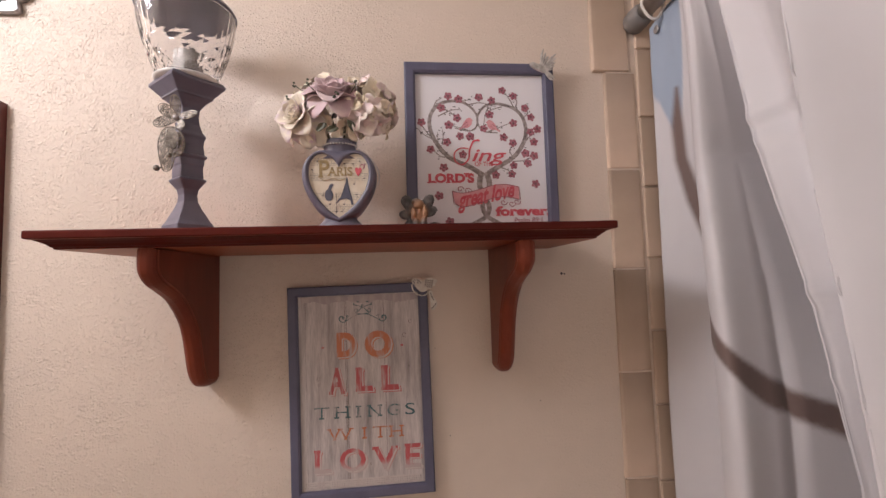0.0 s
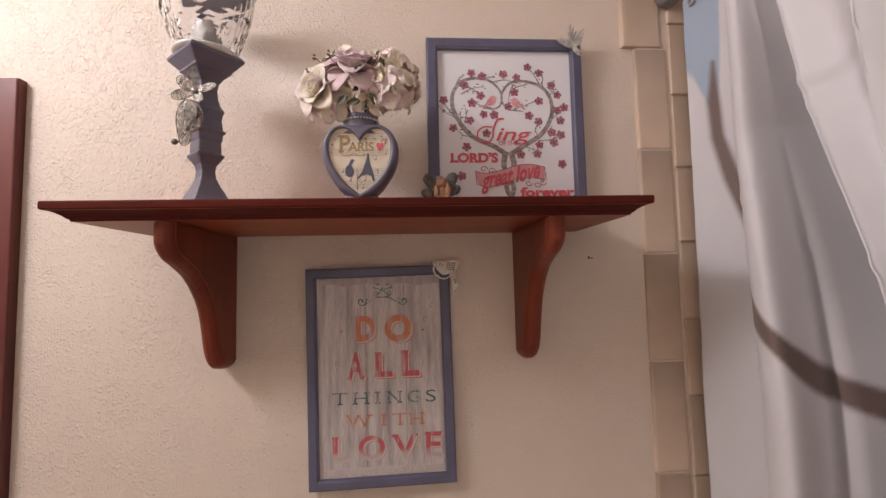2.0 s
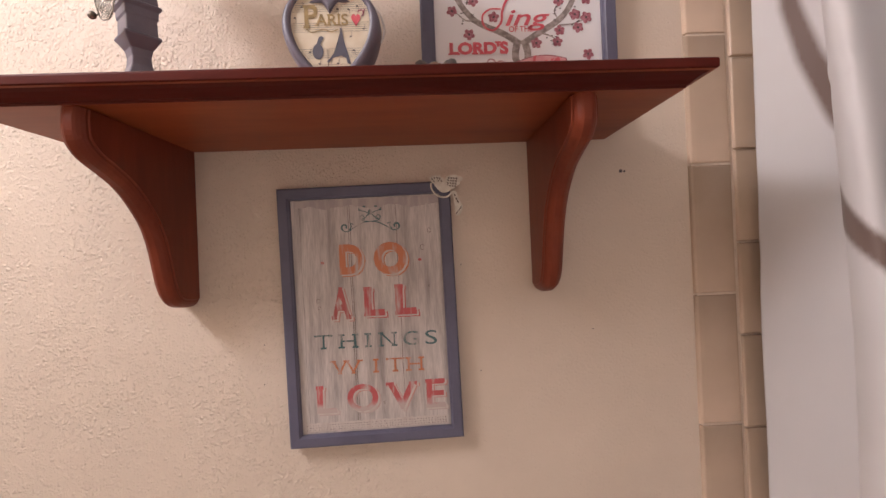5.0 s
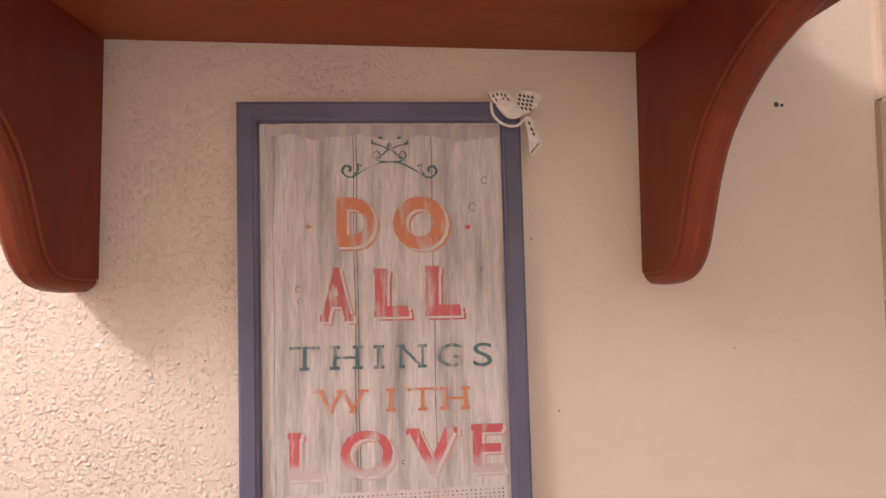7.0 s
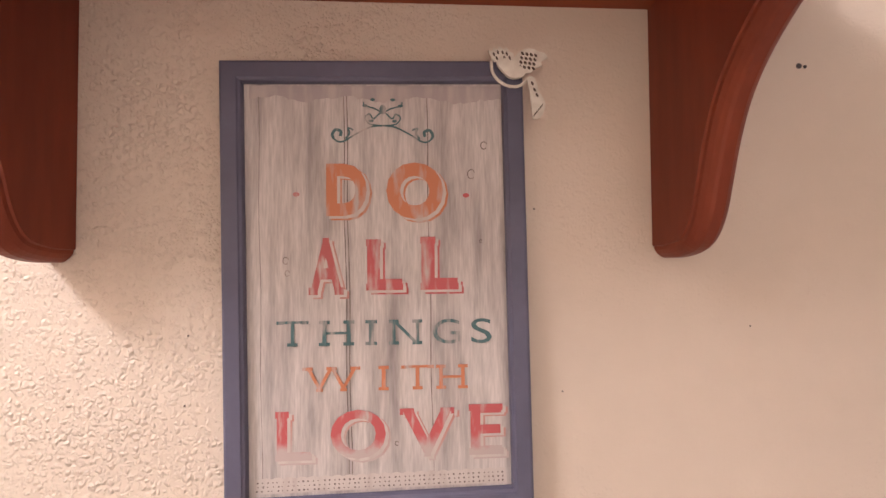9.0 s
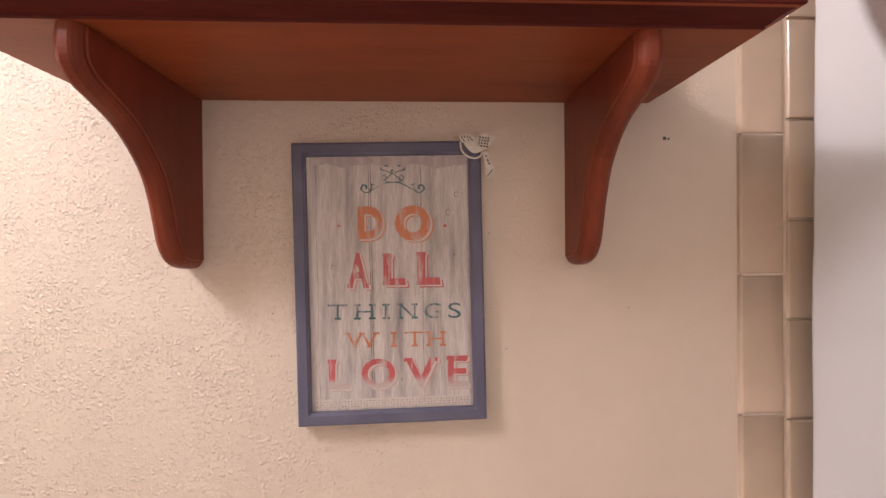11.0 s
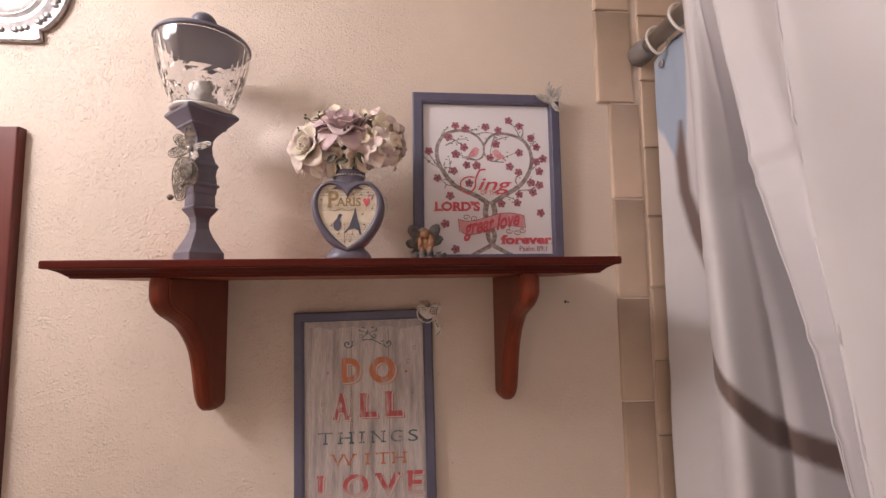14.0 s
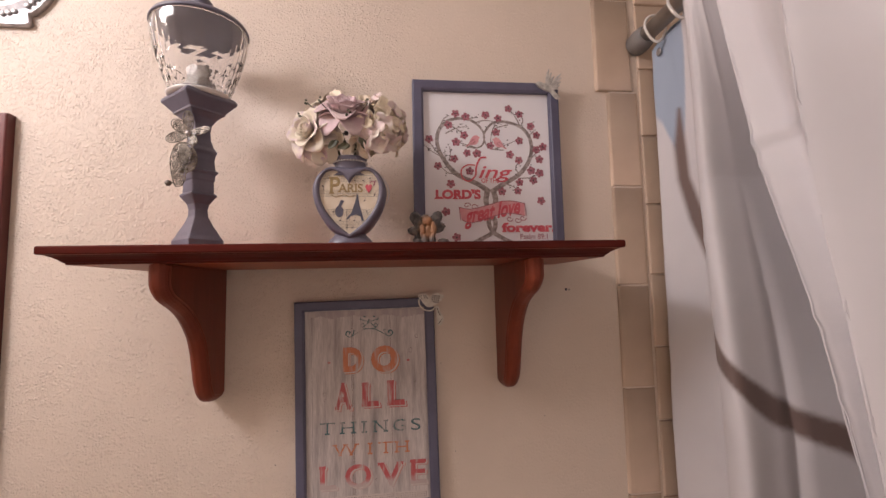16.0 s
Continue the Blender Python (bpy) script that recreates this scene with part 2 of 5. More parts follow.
LOVE_RED = rubbed(ink("rubbed_red_print", (0.50, 0.10, 0.105), spread=(0.54, 0.72), scale=80), 1.285, 1.2955)
LOVE_SHADE = rubbed(ink("rubbed_pale_red_print", (0.52, 0.25, 0.22)), 1.280, 1.2965)
ROSE_INK = material("rose_red_ink", (0.60, 0.075, 0.11), 0.55, second=(0.66, 0.13, 0.16), scale=120)
BLOSSOM = material("dusty_rose_ink", (0.30, 0.085, 0.115), 0.55, second=(0.46, 0.20, 0.24), scale=420, spread=(0.45, 0.6))
PINK_INK = material("pink_ink", (0.68, 0.29, 0.32), 0.55, second=(0.72, 0.38, 0.40), scale=90)
BARK_INK = material("grey_bark_ink", (0.21, 0.17, 0.16), 0.55, second=(0.42, 0.36, 0.345), scale=160, spread=(0.4, 0.62))
DARK_INK = material("dark_ink", (0.07, 0.055, 0.06), 0.55, scale=90)
GOLD_INK = material("gold_brown_ink", (0.25, 0.175, 0.08), 0.5, second=(0.40, 0.28, 0.12), scale=200)
BLUE_INK = material("slate_ink", (0.095, 0.095, 0.13), 0.55, scale=90)
MUSIC = material("aged_sheet_paper", (0.74, 0.66, 0.53), 0.6, second=(0.66, 0.56, 0.42), scale=60)
MAUVE = material("mauve_petal", (0.58, 0.40, 0.44), 0.6, second=(0.72, 0.58, 0.57), scale=40, bump=0.2, bump_scale=200)
CREAM = material("cream_petal", (0.85, 0.74, 0.61), 0.6, second=(0.79, 0.68, 0.50), scale=40, bump=0.2, bump_scale=200, random_amount=0.12)
CREAM_ROSE = material("cream_petal_lilac_tinged", (0.80, 0.71, 0.58), 0.6, second=(0.60, 0.46, 0.50), scale=55, spread=(0.48, 0.68), bump=0.2, bump_scale=200)
LEMON = material("pale_lemon_petal", (0.82, 0.74, 0.58), 0.6, second=(0.76, 0.67, 0.54), scale=40, bump=0.2, bump_scale=200, random_amount=0.12)
BLUSH = material("blush_petal", (0.80, 0.64, 0.63), 0.6, second=(0.78, 0.69, 0.60), scale=40, bump=0.2, bump_scale=200, random_amount=0.12)
LEAF = material("dark_green_leaf", (0.07, 0.075, 0.05), 0.55, second=(0.13, 0.13, 0.08), scale=60)
PEARL = material("pearl_bead", (0.72, 0.68, 0.66), 0.2, scale=60)


def resin_material():
    """Smoky grey resin, tinted amber about the figure's middle."""
    mat = material("amber_and_smoke_resin", (0.16, 0.145, 0.135), 0.42, second=(0.055, 0.05, 0.05), scale=120, detail=4, spread=(0.4, 0.6), bump=0.5, bump_scale=260)
    n, link = mat.node_tree.nodes, mat.node_tree.links.new
    b = n["Principled BSDF"]
    base = b.inputs["Base Color"].links[0].from_socket
    coord, gap, near, mix = n.new("ShaderNodeTexCoord"), n.new("ShaderNodeVectorMath"), n.new("ShaderNodeMapRange"), n.new("ShaderNodeMix")
    gap.operation = "DISTANCE"
    gap.inputs[1].default_value = (0.0885, -0.078, 1.630)
    link(coord.outputs["Object"], gap.inputs[0])
    link(gap.outputs["Value"], near.inputs["Value"])
    near.inputs["From Min"].default_value, near.inputs["From Max"].default_value = 0.018, 0.011
    mix.data_type = "RGBA"
    link(near.outputs[0], mix.inputs["Factor"])
    link(base, mix.inputs["A"])
    mix.inputs["B"].default_value = (0.33, 0.17, 0.085, 1)
    link(mix.outputs["Result"], b.inputs["Base Color"])
    return mat


AMBER = resin_material()


# ---- building helpers ----
def from_bm(bm, name, mat, smooth=False):
    bmesh.ops.recalc_face_normals(bm, faces=bm.faces)
    mesh = bpy.data.meshes.new(name)
    bm.to_mesh(mesh)
    bm.free()
    for f in mesh.polygons:
        f.use_smooth = smooth
    mesh.materials.append(mat)
    return mesh


def part(name, bm, mat, parent=None, label="", smooth=False):
    """Links a bmesh, built in world places, as one mesh object under its thing."""
    ob = new(name, from_bm(bm, name, mat, smooth))
    if parent is not None:
        ob.parent = parent
        ob.matrix_parent_inverse = parent.matrix_world.inverted()
    if label:
        ob["label"] = label
    return ob


def thing(name, place, label, category, group="", kind=""):
    ob = new(name)
    ob.empty_display_size = 0.02
    ob.location = place
    bpy.context.view_layer.update()
    return tagged(ob, label, category, group, kind)


def box(x0, x1, y0, y1, z0, z1, bevel=0.0, bm=None, segments=2):
    own = bmesh.new()
    bmesh.ops.create_cube(own, size=1)
    for v in own.verts:
        v.co = ((x0 + x1) / 2 + v.co.x * (x1 - x0), (y0 + y1) / 2 + v.co.y * (y1 - y0), (z0 + z1) / 2 + v.co.z * (z1 - z0))
    if bevel:
        bmesh.ops.bevel(own, geom=own.edges[:], offset=bevel, segments=segments, affect="EDGES", profile=0.6)
    return merge(bm, own) if bm else own


def merge(bm, other):
    mesh = bpy.data.meshes.new("tmp")
    other.to_mesh(mesh)
    other.free()
    bm.from_mesh(mesh)
    bpy.data.meshes.remove(mesh)
    return bm


def loft(loops, caps=True, close=True, bm=None):
    """Faces between successive loops of equal length."""
    bm = bm or bmesh.new()
    rings = [[bm.verts.new(p) for p in loop] for loop in loops]
    n = len(rings[0])
    for a, b in zip(rings, rings[1:]):
        for i in range(n if close else n - 1):
            j = (i + 1) % n
            bm.faces.new((a[i], a[j], b[j], b[i]))
    if caps and close:
        bm.faces.new(rings[0][::-1])
        bm.faces.new(rings[-1])
    return bm


def turned(profile, x, y, sides=32, start=0.0, caps=True, bm=None):
    """A lathe form from (z, radius) pairs about an upright axis."""
    return loft([[(x + r * math.cos(start + 2 * math.pi * i / sides), y + r * math.sin(start + 2 * math.pi * i / sides), z)
                  for i in range(sides)] for z, r in profile], caps, True, bm)


def smooth_line(points, steps=6, closed=False):
    """A Catmull-Rom line through points."""
    pts = [Vector(p) for p in points]
    out = []
    n = len(pts)
    for i in range(n if closed else n - 1):
        if closed:
            a, b, c, d = (pts[(i + k) % n] for k in (-1, 0, 1, 2))
        else:
            a, b, c, d = pts[max(i - 1, 0)], pts[i], pts[i + 1], pts[min(i + 2, n - 1)]
        for k in range(steps):
            t = k / steps
            out.append(0.5 * ((2 * b) + (c - a) * t + (2 * a - 5 * b + 4 * c - d) * t * t + (3 * b - a - 3 * c + d) * t ** 3))
    if not closed:
        out.append(pts[-1])
    return out


def tube(line, radius, sides=8, closed=False, bm=None):
    """A round bar along a line; radius is a number or a function of 0..1."""
    line = [Vector(p) for p in line]
    n = len(line)
    loops = []
    side = None
    for i, p in enumerate(line):
        ahead = (line[(i + 1) % n] if closed or i < n - 1 else p) - (line[i - 1] if closed or i > 0 else p)
        ahead.normalize()
        if side is None:
            side = ahead.orthogonal().normalized()
        side = (side - ahead * side.dot(ahead)).normalized()
        up = ahead.cross(side)
        r = radius(i / max(n - 1, 1)) if callable(radius) else radius
        loops.append([p + r * (math.cos(a) * side + math.sin(a) * up) for a in (2 * math.pi * k / sides for k in range(sides))])
    if closed:
        loops.append(loops[0])
    return loft(loops, not closed, True, bm)


def ribbon(line, width, y, thick=0.0003, bm=None):
    """A flat printed stroke in the upright plane at y, along a line of (x, z); width is a number or a function of 0..1."""
    bm = bm or bmesh.new()
    line = [Vector((p[0], 0, p[1])) for p in line]
    n = len(line)
    rows = []
    y -= 0.000003 * (len(bm.verts) % 61)
    for i, p in enumerate(line):
        ahead = (line[min(i + 1, n - 1)] - line[max(i - 1, 0)]).normalized()
        side = Vector((-ahead.z, 0, ahead.x))
        w = (width(i / (n - 1)) if callable(width) else width) / 2
        rows.append((bm.verts.new((p.x + side.x * w, y, p.z + side.z * w)), bm.verts.new((p.x - side.x * w, y, p.z - side.z * w))))
    for a, b in zip(rows, rows[1:]):
        bm.faces.new((a[0], a[1], b[1], b[0]))
    return bm


def flat(points, y, bm=None):
    """A flat printed shape in the upright plane at y, from (x, z) pairs."""
    bm = bm or bmesh.new()
    face = bm.faces.new([bm.verts.new((p[0], y, p[1])) for p in points])
    bmesh.ops.triangulate(bm, faces=[face])
    return bm


def disc(x, z, r, y, sides=12, lobes=0, depth=0.0, turn=0.0, squash=1.0):
    out = []
    for i in range(sides):
        a = 2 * math.pi * i / sides + turn
        k = r * (1 - depth + depth * abs(math.cos(lobes * (a - turn) / 2))) if lobes else r
        out.append((x + k * math.cos(a), z + squash * k * math.sin(a)))
    return out


def glyph(text, x0, x1, z0, z1, y, bold=0.0, shear=0.0, serif=0.0, bm=None, arc=0.0):
    """Lettering in the built-in font, fitted into a rectangle of the upright plane at y."""
    curve = bpy.data.curves.new("text", "FONT")
    curve.body, curve.offset, curve.shear = text, bold, shear
    curve.resolution_u = 4
    curve.fill_mode = "FRONT"
    ob = new("text", curve)
    bpy.context.view_layer.update()
    mesh = bpy.data.meshes.new_from_object(ob.evaluated_get(bpy.context.evaluated_depsgraph_get()))
    bpy.data.objects.remove(ob)
    bpy.data.curves.remove(curve)
    own = bmesh.new()
    own.from_mesh(mesh)
    bpy.data.meshes.remove(mesh)
    xs, ys = [v.co.x for v in own.verts], [v.co.y for v in own.verts]
    ax, bx, ay, by = min(xs), max(xs), min(ys), max(ys)
    for v in own.verts:
        u, w = (v.co.x - ax) / (bx - ax), (v.co.y - ay) / (by - ay)
        v.co = (x0 + u * (x1 - x0), y, z0 + w * (z1 - z0) + arc * (u - 0.5))
    if serif:
        for level, grow in ((z0, 1), (z1, -1)):
            at = sorted(v.co.x for v in own.verts if abs(v.co.z - level) < 0.03 * (z1 - z0))
            groups = []
            for x in at:
                if groups and x - groups[-1][1] < 0.22 * (z1 - z0):
                    groups[-1][1] = x
                else:
                    groups.append([x, x])
            for a, b in groups:
                t = 0.13 * (z1 - z0) * grow
                flat([(a - serif, level), (b + serif, level), (b + serif, level + t), (a - serif, level + t)], y - 0.00005, own)
    return merge(bm, own) if bm else own


def rect_frame(x0, x1, z0, z1, bar, y_back, y_front, lip=0.0):
    """The four mitred bars of a picture frame, each a bmesh with a stepped, rounded section."""
    section = [(0, y_back), (0, y_front + 0.002), (0.0008, y_front + 0.0005), (0.0022, y_front), (bar * 0.80, y_front),
               (bar * 0.86, y_front + 0.0010), (bar * 0.96, y_front + 0.0016), (bar, y_front + 0.0035), (bar, y_back)]
    corner = [(x0, z0, 1, 1), (x1, z0, -1, 1), (x1, z1, -1, -1), (x0, z1, 1, -1)]
    bars = []
    for k in range(4):
        a, b = corner[k], corner[(k + 1) % 4]
        bars.append(loft([[(c[0] + c[2] * d, y, c[1] + c[3] * d) for d, y in section] for c in (a, b)]))
    return bars


# ---- the room ----
def slab(name, dims, mat, label, category):
    ob = part(name, box(*dims), mat)
    return tagged(ob, label, category, kind="structure")


slab("floor", (-1.25, 1.35, -2.05, 0.1, -0.1, 0), FLOOR, "pale vinyl bathroom floor", "floor")
slab("ceiling", (-1.25, 1.35, -2.05, 0.1, 2.42, 2.52), PLAIN, "white painted bathroom ceiling", "ceiling")
slab("wall_north", (-1.15, 1.25, 0, 0.1, 0, 2.42), WALL, "cream painted wall with orange-peel texture", "wall")
slab("wall_west", (-1.25, -1.15, -1.95, 0.1, 0, 2.42), WALL, "cream painted side wall", "wall")
slab("wall_east", (1.25, 1.35, -1.95, 0.1, 0, 2.42), PLAIN, "pale wall behind the bath", "wall")
# the back wall has an unseen opening, added to let the world's fill light in
slab("wall_south_1", (-1.25, -0.55, -2.05, -1.95, 0, 2.42), WALL, "cream painted back wall beside an unseen opening added for fill light", "wall")
slab("wall_south_2", (0.42, 1.35, -2.05, -1.95, 0, 2.42), WALL, "cream painted back wall beside an unseen opening added for fill light", "wall")
slab("wall_south_3", (-0.55, 0.42, -2.05, -1.95, 2.08, 2.42), WALL, "cream painted wall above an unseen opening added for fill light", "wall")


# ---- the shelf ----
SHELF_Z = 1.6


def build_shelf():
    shelf = thing("wall_shelf", (0, 0, SHELF_Z - 0.018), "cherry-stained wooden wall shelf on two scrolled brackets", "shelf")
    steps = [(0.0, 0.0012), (-0.0008, 0.0002), (-0.002, 0), (-0.0075, 0), (-0.0085, 0.0012), (-0.0088, 0.0045), (-0.0105, 0.0085),
             (-0.0130, 0.0125), (-0.0155, 0.0152), (-0.0162, 0.0168), (-0.0180, 0.0172)]
    loops = []
    for dz, d in steps:
        z, x, y = SHELF_Z + dz, 0.302 - d, -0.181 + d
        loops.append([(-x, 0.0, z), (-x, y, z), (x, y, z), (x, 0.0, z)])
    board = part("board", loft(loops), WOOD, shelf)
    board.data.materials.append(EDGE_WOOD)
    # front and side faces take the darker wood colour
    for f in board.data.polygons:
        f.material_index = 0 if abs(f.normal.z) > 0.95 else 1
    line = smooth_line([Vector((0, a, b)) for a, b in ((-0.163, 1.582), (-0.165, 1.570), (-0.163, 1.556), (-0.151, 1.5445), (-0.130, 1.5365),
            (-0.108, 1.527), (-0.089, 1.512), (-0.0745, 1.494), (-0.065, 1.473), (-0.0585, 1.452), (-0.053, 1.434), (-0.046, 1.421),
            (-0.036, 1.4125), (-0.018, 1.4085), (-0.0005, 1.408))], 4)
    for x0, sag in ((-0.2100, 0.0042), (0.1925, 0.0)):
        width = 0.0222
        cuts = [(0, 0.0085), (0.0012, 0.0078), (0.0016, 0.0056), (0.0035, 0.0030), (0.006, 0.0010), (0.008, 0), (width - 0.008, 0),
                (width - 0.006, 0.0010), (width - 0.0035, 0.0030), (width - 0.0016, 0.0056), (width - 0.0012, 0.0078), (width, 0.0085)]
        loops = []
        for dx, inset in cuts:
            loop = []
            for i, p in enumerate(line):
                ahead = (line[min(i + 1, len(line) - 1)] - line[max(i - 1, 0)]).normalized()
                inward = Vector((0, -ahead.z, ahead.y))
                if inward.z + inward.y < 0:
                    inward = -inward
                q = p + inward * inset * min(1, 12 * (1.585 - p.z) + 0.8)
                low = sag * math.exp(-((p.z - 1.515) / 0.030) ** 2)
                loop.append((x0 + dx, min(q.y, -0.0005), min(q.z - low, 1.582)))
            loops.append(loop + [(x0 + dx, 0, 1.582)])
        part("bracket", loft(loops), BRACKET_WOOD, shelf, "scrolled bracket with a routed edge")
    return shelf


build_shelf()


# ---- lower picture ----
def build_slogan_picture():
    cx, cz, turn = 0.0052, 1.3915, 0.9
    pic = thing("framed_slogan_print", (cx, 0, cz - 0.1445), "slate-blue framed slogan print on whitewashed planks, hung under the shelf", "picture")
    spin = Matrix.Translation((cx, 0, cz)) @ pose(0, 0, 0, 0, -turn, 0) @ Matrix.Translation((-cx, 0, -cz))
    w, h = 0.0968, 0.1448
    for bm in rect_frame(cx - w, cx + w, cz - h, cz + h, 0.0135, -0.001, -0.015):
        bm.transform(spin)
        part("frame_bar", bm, FRAME_PAINT, pic)
    sheet = box(cx - w + 0.011, cx + w - 0.011, -0.0085, -0.002, cz - h + 0.011, cz + h - 0.011)
    sheet.transform(spin)
    part("printed_sheet", sheet, PLANKS, pic, "print of whitewashed boards")
    y = -0.0088
    for x in (-0.0695, -0.0155, -0.0135, 0.0385):
        part("plank_line", ribbon([(x + (1.39 - z) * 0.012 + 0.0004 * math.sin(60 * z), z) for z in np.linspace(1.264, 1.52, 30)], 0.0003 if x < -0.05 else 0.0006, y), SEAM, pic)

    def words(name, text, x0, x1, z0, z1, mat, bold=0.0, serif=0.0, shade=None):
        if shade:
            part(name + "_outline", glyph(text, x0 + 0.0030, x1 + 0.0034, z0 - 0.0027, z1 - 0.0022, y - 0.0001, bold, 0, serif), shade, pic)
            part(name + "_gap", glyph(text, x0 + 0.0018, x1 + 0.0021, z0 - 0.0016, z1 - 0.0014, y - 0.0002, bold, 0, serif), PALE_INK, pic)
        part(name, glyph(text, x0, x1, z0, z1, y - 0.0004, bold, 0, serif), mat, pic)

    words("letter_d", "D", -0.028, -0.002, 1.4365, 1.4705, ORANGE, 0.05, 0, ORANGE)
    words("letter_o", "O", 0.0105, 0.0475, 1.4345, 1.4715, ORANGE, 0.05, 0, ORANGE)
    words("letter_a", "A", -0.0385, -0.0175, 1.386, 1.4225, WORN_RED, 0.03, 0.0006, FADED_RED)
    words("letter_l", "L", -0.002, 0.0205, 1.3885, 1.4215, RED, 0.04, 0.0006, RED)
    words("letter_l", "L", 0.033, 0.0565, 1.3885, 1.423, RED, 0.04, 0.0006, RED)
    for c, x0, x1 in (("T", -0.057, -0.0415), ("H", -0.0305, -0.0125), ("I", -0.0035, 0.0045), ("N", 0.0140, 0.0310), ("G", 0.040, 0.0575), ("S", 0.065, 0.0785)):
        if c == "I":
            x0, x1 = x0 + 0.0025, x1 - 0.0025
        words("letter_" + c.lower(), c, x0, x1, 1.3535, 1.3695, TEAL, 0.0 if c in "GS" else -0.01, 0.0 if c in "GS" else 0.0022)
    for c, x0, x1 in (("W", -0.041, -0.0085), ("I", 0.0070, 0.0095), ("T", 0.0215, 0.0385), ("H", 0.0440, 0.0605)):
        words("letter_" + c.lower(), c, x0, x1, 1.3245, 1.3400, ORANGE, -0.01, 0.0020)
    for c, x0, x1 in (("L", -0.0590, -0.0380), ("O", -0.0255, 0.0095), ("V", 0.0195, 0.0525), ("E", 0.0640, 0.0845)):
        words("letter_" + c.lower(), c, x0, x1, 1.2815, 1.3125 if c != "E" else 1.314, LOVE_RED, 0.02, 0.0010 if c != "O" else 0, LOVE_SHADE)
    # scrolled flourish above the words
    swirl = bmesh.new()
    mid = 0.0085
    for s in (-1, 1):
        ribbon(smooth_line([Vector((mid + s * a, b, 0)) for a, b in ((0.000, 1.4955), (0.008, 1.4945), (0.018, 1.4895), (0.0255, 1.4850), (0.0300, 1.4855),
               (0.0325, 1.4890), (0.0305, 1.4925), (0.0270, 1.4915), (0.0275, 1.4885))], 5), lambda t: 0.0011 + 0.0008 * (t > 0.55), y - 0.0003, bm=swirl)
        ribbon(smooth_line([Vector((mid + s * a, b, 0)) for a, b in ((0.024, 1.4868), (0.0215, 1.4905), (0.0225, 1.4938), (0.0190, 1.4925))], 4), 0.0012, y - 0.0003, bm=swirl)
        ribbon(smooth_line([Vector((mid + s * a, b, 0)) for a, b in ((0.002, 1.4955), (0.0085, 1.4965), (0.0115, 1.5005), (0.0085, 1.5030), (0.0060, 1.5000),
               (0.0020, 1.5035), (0.0000, 1.5035))], 5), 0.0010, y - 0.0003, bm=swirl)
        ribbon(smooth_line([Vector((mid + s * a, b, 0)) for a, b in ((0.000, 1.5035), (0.005, 1.5065), (0.0115, 1.5085), (0.0125, 1.5110))], 4), 0.0009, y - 0.0003, bm=swirl)
        for a, b in ((0.0115, 1.5085), (0.0065, 1.5125), (0.0075, 1.4985)):
            flat(disc(mid + s * a, b, 0.0017, 0, 8, squash=0.6), y - 0.0003, swirl)
    flat(disc(mid, 1.5065, 0.0022, 0, 8, squash=1.3), y - 0.0003, swirl)
    part("flourish", swirl, TEAL, pic)
    for x, z in ((-0.047, 1.4505), (0.0625, 1.4500)):
        part("red_dot", flat(disc(x, z, 0.0022, 0, 8, squash=0.7), y - 0.0003), RED, pic)
    rng = random.Random(4)
    for x, z, r in ((0.066, 1.464, 0.003), (0.0745, 1.483, 0.0025), (-0.0535, 1.408, 0.0022), (-0.0525, 1.4, 0.0018), (0.0165, 1.2905, 0.0013), (0.072, 1.42, 0.001)):
        part("knot", ribbon([(x + r * 0.8 * math.cos(a), z + r * math.sin(a)) for a in np.linspace(0.3, 5.6, 12)], 0.0006, y - 0.0003), SEAM, pic)
    wash = bmesh.new()
    top = np.linspace(-0.0765, 0.0865, 60)
    torn = [1.5125 + rng.uniform(-0.0012, 0.0012) + 0.0015 * math.sin(k * 0.35) for k in range(len(top))]
    for xa, xb, za, zb in zip(top, top[1:], torn, torn[1:]):
        flat([(xa, za), (xb, zb), (xb, 1.5215 + xb * 0.012), (xa, 1.5215 + xa * 0.012)], y - 0.0002, wash)
    part("whitewash_band", wash, LILAC_WASH, pic, "band of paler whitewash")
    lace, holes = bmesh.new(), bmesh.new()
    pts_top = [(x, 1.2710 + 0.0012 * abs(math.sin((x - 0.005) * 420)) + (x - 0.005) * 0.012) for x in np.linspace(-0.0725, 0.0865, 120)]
    for (xa, za), (xb, zb) in zip(pts_top, pts_top[1:]):
        flat([(xa, 1.2622 + (xa - 0.005) * 0.012), (xb, 1.2622 + (xb - 0.005) * 0.012), (xb, zb), (xa, za)], y - 0.0002, lace)
    part("lace_strip", lace, PALE_INK, pic)
    for i in range(150):
        x = -0.071 + 0.156 * (i % 50) / 49 + rng.uniform(-0.0006, 0.0006)
        flat(disc(x, 1.2640 + 0.0026 * (i // 50) + (x - 0.005) * 0.012, rng.uniform(0.0004, 0.00075), 0, 6), y - 0.0004, holes)
    part("lace_holes", holes, SEAM, pic)["kind"] = "stuff"
    return pic


build_slogan_picture()


# ---- upper picture ----
def AX(cx, cy):
    """From the sheet's own grid to metres along the wall and up."""
    return 0.0641 + cx * 0.00030976, 1.8755 - cy * 0.0003007


